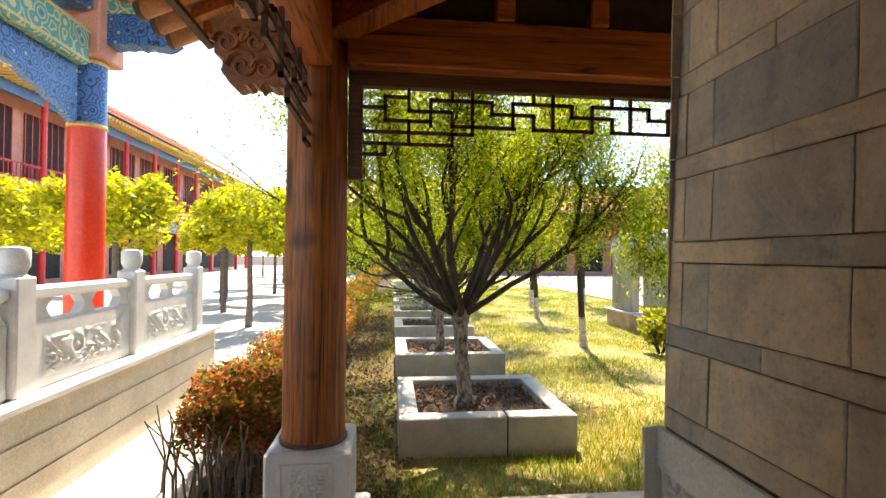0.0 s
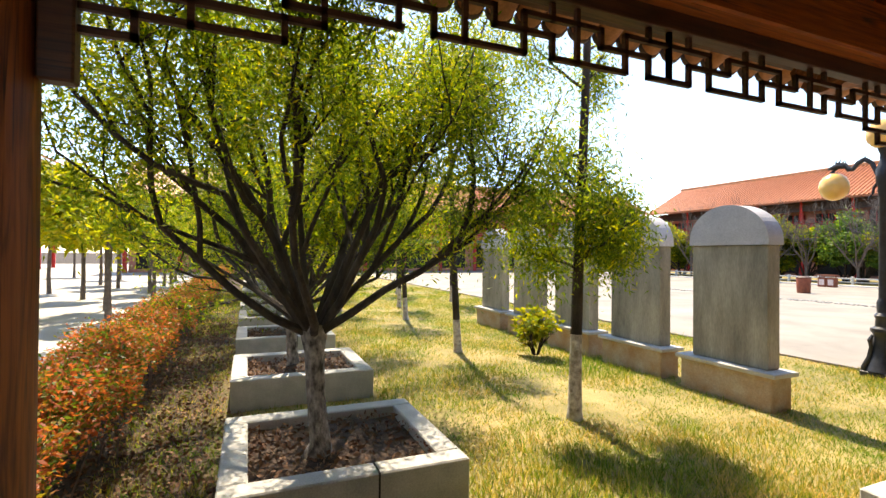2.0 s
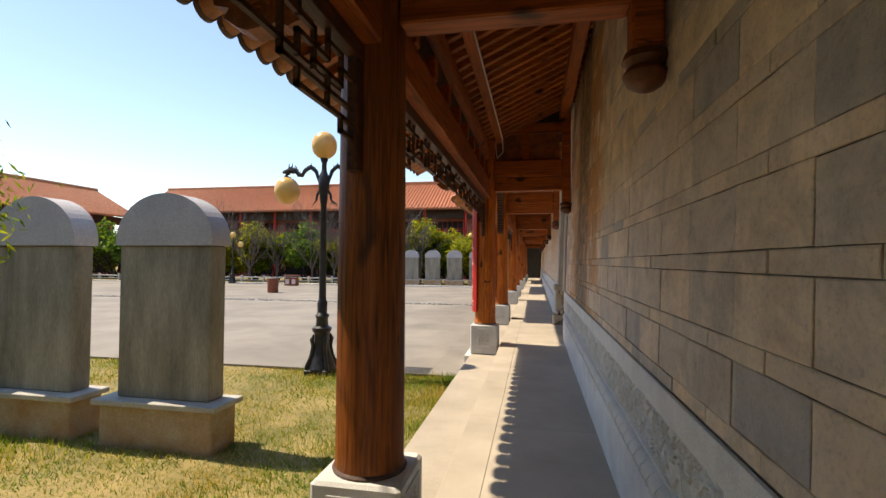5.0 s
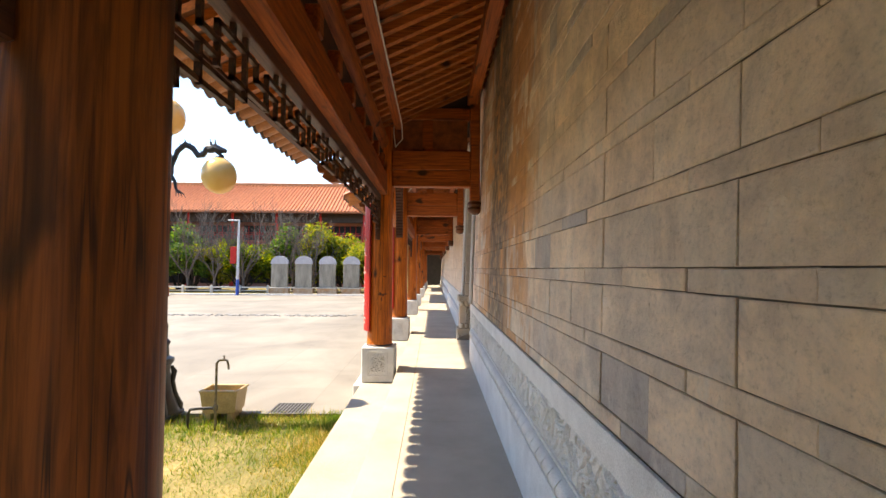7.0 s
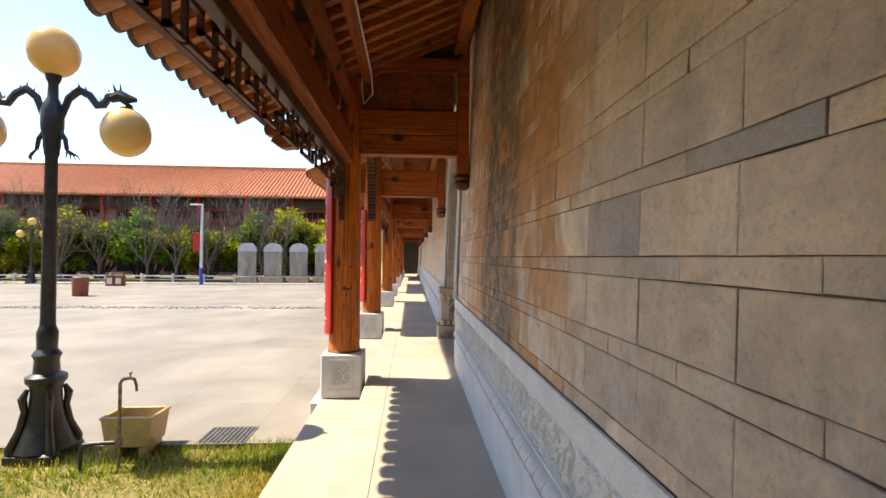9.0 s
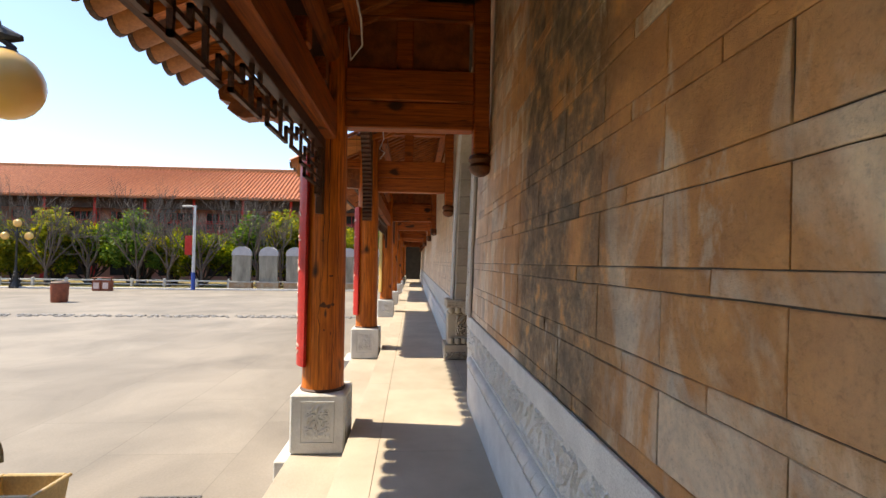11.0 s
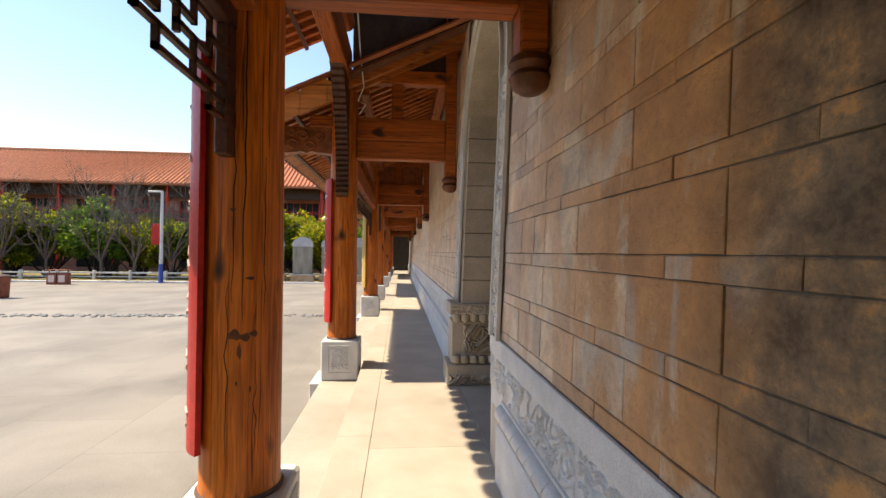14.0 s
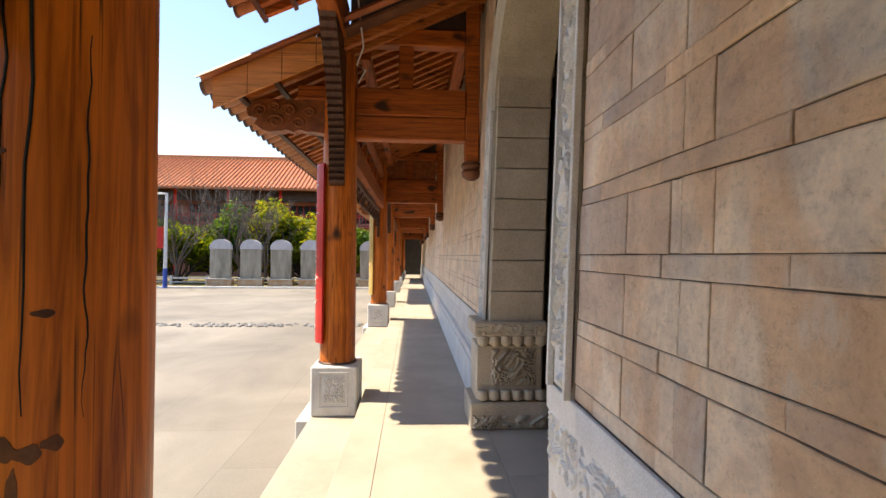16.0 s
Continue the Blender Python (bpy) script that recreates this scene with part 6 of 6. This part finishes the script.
def bare_tree(seed, hgt):
    rng = np.random.default_rng(seed)
    t = thing("bare_tree", "leafless tree with a haze of fine upright twigs", "tree", (0, 0, 0), "bare trees")
    tips = []
    part("trunk", Geo().tube([(0, 0, -0.05), (0.02, 0.01, 0.6), (0, 0, 1.2)], [0.12, 0.10, 0.09], 8), M_BARK2, t, "", True)
    for k in range(8):
        a = 2 * math.pi * k / 8 + rng.uniform(-0.3, 0.3)
        g = Geo()
        grow(g, tips, (0, 0, 1.1), (math.cos(a) * 0.5, math.sin(a) * 0.5, 1), 0.058, hgt * 0.33, 4, rng, 0.35, 0.25, 5, (2, 3), 0.68)
        part("branch", g, M_BARK2, t, "", True)
    return t


bt = [bare_tree(41, 7.2), bare_tree(42, 5.2)]
bspots = [(39.5, 16.5), (44.0, 18.0), (40.2, 13.0), (43.5, 10.6), (39.8, 20.8), (40.5, 24.5), (42.5, 28.5), (44.5, 7.4), (39.6, 31.5), (42.0, 35), (44.5, 22.5), (39.4, 18.6), (39.6, 26.6), (39.4, 11.2), (39.5, 34.0)]
tall = bare_tree(43, 9.2)
tall.matrix_basis = pose(42.5, 21.8, PLAZA)
copy_thing(tall, pose(43.2, 14.9, PLAZA, 0, 0, 130))
copy_thing(tall, pose(43.0, 31.5, PLAZA, 0, 0, 220))
for k, (x, y) in enumerate(bspots):
    if k < 2:
        bt[k].matrix_basis = pose(x, y, PLAZA)
    else:
        copy_thing(bt[k % 2], pose(x, y, PLAZA, 0, 0, 75 * k))
# white low fence in front of the shrubs
fence = thing("low_fence", "low pale stone fence in the planting bed", "fence", (0, 0, 0))
part("rail", Geo().box(39.0, 4, PLAZA + 0.42, 39.1, 46, PLAZA + 0.52, 0.01).box(39.02, 4, PLAZA + 0.2, 39.08, 46, PLAZA + 0.26, 0.01), M_STONE, fence)
pm = Geo().box(38.96, -0.07, PLAZA, 39.14, 0.07, PLAZA + 0.62, 0.015).mesh("post", M_STONE)
for k in range(21):
    part("post", pm, M_STONE, fence, at=pose(0, 4.1 + 2.08 * k, 0))

# bins, bench and flag pole on the far side of the plaza
binn = thing("litter_bin", "rusty red cylindrical litter bin on the plaza", "bin", (28.0, 17.45, PLAZA))
binn.scale = (0.8, 0.8, 0.84)
part("body", Geo().lathe([(0.36, 0.0), (0.38, 0.03), (0.40, 0.5), (0.42, 0.9), (0.40, 0.98), (0.30, 1.0)], 14), M_BIN, binn, "", True)
part("hood", Geo().lathe([(0.43, 0.96), (0.44, 1.0), (0.36, 1.06), (0.05, 1.1)], 14), M_TILETIP, binn, "", True)
bin2 = thing("recycling_bin", "pair of square brown bins with pale fronts", "bin", (35.4, 20.3, PLAZA))
bin2.scale = (0.62, 0.62, 0.66)
for y in (-0.42, 0.42):
    part("box", Geo().box(-0.3, y - 0.38, 0.0, 0.3, y + 0.38, 0.95, 0.02), M_BIN, bin2)
    part("front_panel", Geo().box(-0.31, y - 0.25, 0.2, -0.302, y + 0.25, 0.75, 0.003), M_PALE, bin2)
part("roof_board", Geo().box(-0.36, -0.86, 1.15, 0.36, 0.86, 1.2, 0.01).box(-0.02, -0.8, 0.9, 0.02, -0.72, 1.15).box(-0.02, 0.72, 0.9, 0.02, 0.8, 1.15), M_BIN, bin2)
pole = thing("banner_pole", "pale lamp pole with a blue foot and a red banner", "pole", (37.0, 15.9, PLAZA))
part("foot", Geo().lathe([(0.14, 0), (0.12, 0.05), (0.11, 1.1)], 12), M_BLUE, pole, "", True)
part("shaft", Geo().lathe([(0.10, 1.1), (0.07, 5.3)], 12), M_POLE, pole, "", True)
part("banner", Geo().box(-0.015, 0.12, 2.2, 0.015, 0.55, 3.4, 0.004), M_RED, pole, "red cloth banner")
part("lamp_head", Geo().box(-0.08, 0.05, 5.2, 0.08, 0.7, 5.3, 0.02, Matrix.Translation((0, 0.05, 0)) @ Matrix.Rotation(radians(0), 4, "X")), M_POLE, pole)

# round trees on the west yard
M_LEAFW = leafy("fresh_leaf", [(0.0, (0.15, 0.21, 0.018)), (0.6, (0.34, 0.36, 0.028)), (1.0, (0.50, 0.43, 0.035))], 0.5)
wt = shrub("yard_tree", "small round-crowned tree with fresh yellow-green leaves on the yard", 61, 2.6, 2.6, 6500, 0.15, M_LEAFW, "tree", False, "yard trees")
part("trunk", Geo().tube([(0, 0, -1.5), (0.03, 0, -0.6), (0, 0, 0.6), (0.02, 0.02, 1.2)], [0.10, 0.075, 0.07, 0.05], 9), M_BARK2, wt, "", True)
wt.matrix_basis = pose(-3.8, 13.2, GROUND + 1.45)
for k, (x, y) in enumerate(((-7.5, 22.5), (-9.2, 12.0), (-11.4, 12.6), (-9.6, 16.0), (-13.2, 18.0), (-12.5, 15.0), (-14.5, 23), (-12.0, 31), (-16.0, 11.5), (-7.5, 34), (-11.5, 44), (-3.9, 27.0), (-4.2, 38.0), (-4.0, 20.0), (-4.1, 32.5), (-4.0, 45.0), (-8.0, 28.0), (-7.8, 40.0), (-6.2, 11.4), (-5.6, 16.6), (-6.6, 19.4), (-3.3, 17.2), (-5.8, 24.4), (-3.2, 23.4), (-6.0, 31.0), (-3.4, 30.0))):
    copy_thing(wt, pose(x, y, GROUND + 1.45, 0, 0, 80 * k))

# ---- bricks of the walls ----
north = Matrix.Translation((0, WALL_Y - 0.008, BASE_Z))
lay(WALL_X + 0.004, ARCH0 - 0.30, joint_north, wall_n, north, (11.036,))
west = Matrix(((0, -1, 0, WALL_X + 0.008), (1, 0, 0, 0), (0, 0, 1, BASE_Z), (0, 0, 0, 1)))
lay(-2.2, WALL_Y, joint_west, wall_w, west, (1.415,))
far_bricks = Geo()
lay(ARCH1 + 0.30, END_X, joint_north, None, north, (), far_bricks)
tagged(part("brickwork", far_bricks, M_BRICK, wall_e, "far courses of sandy grey brick"), kind="stuff")
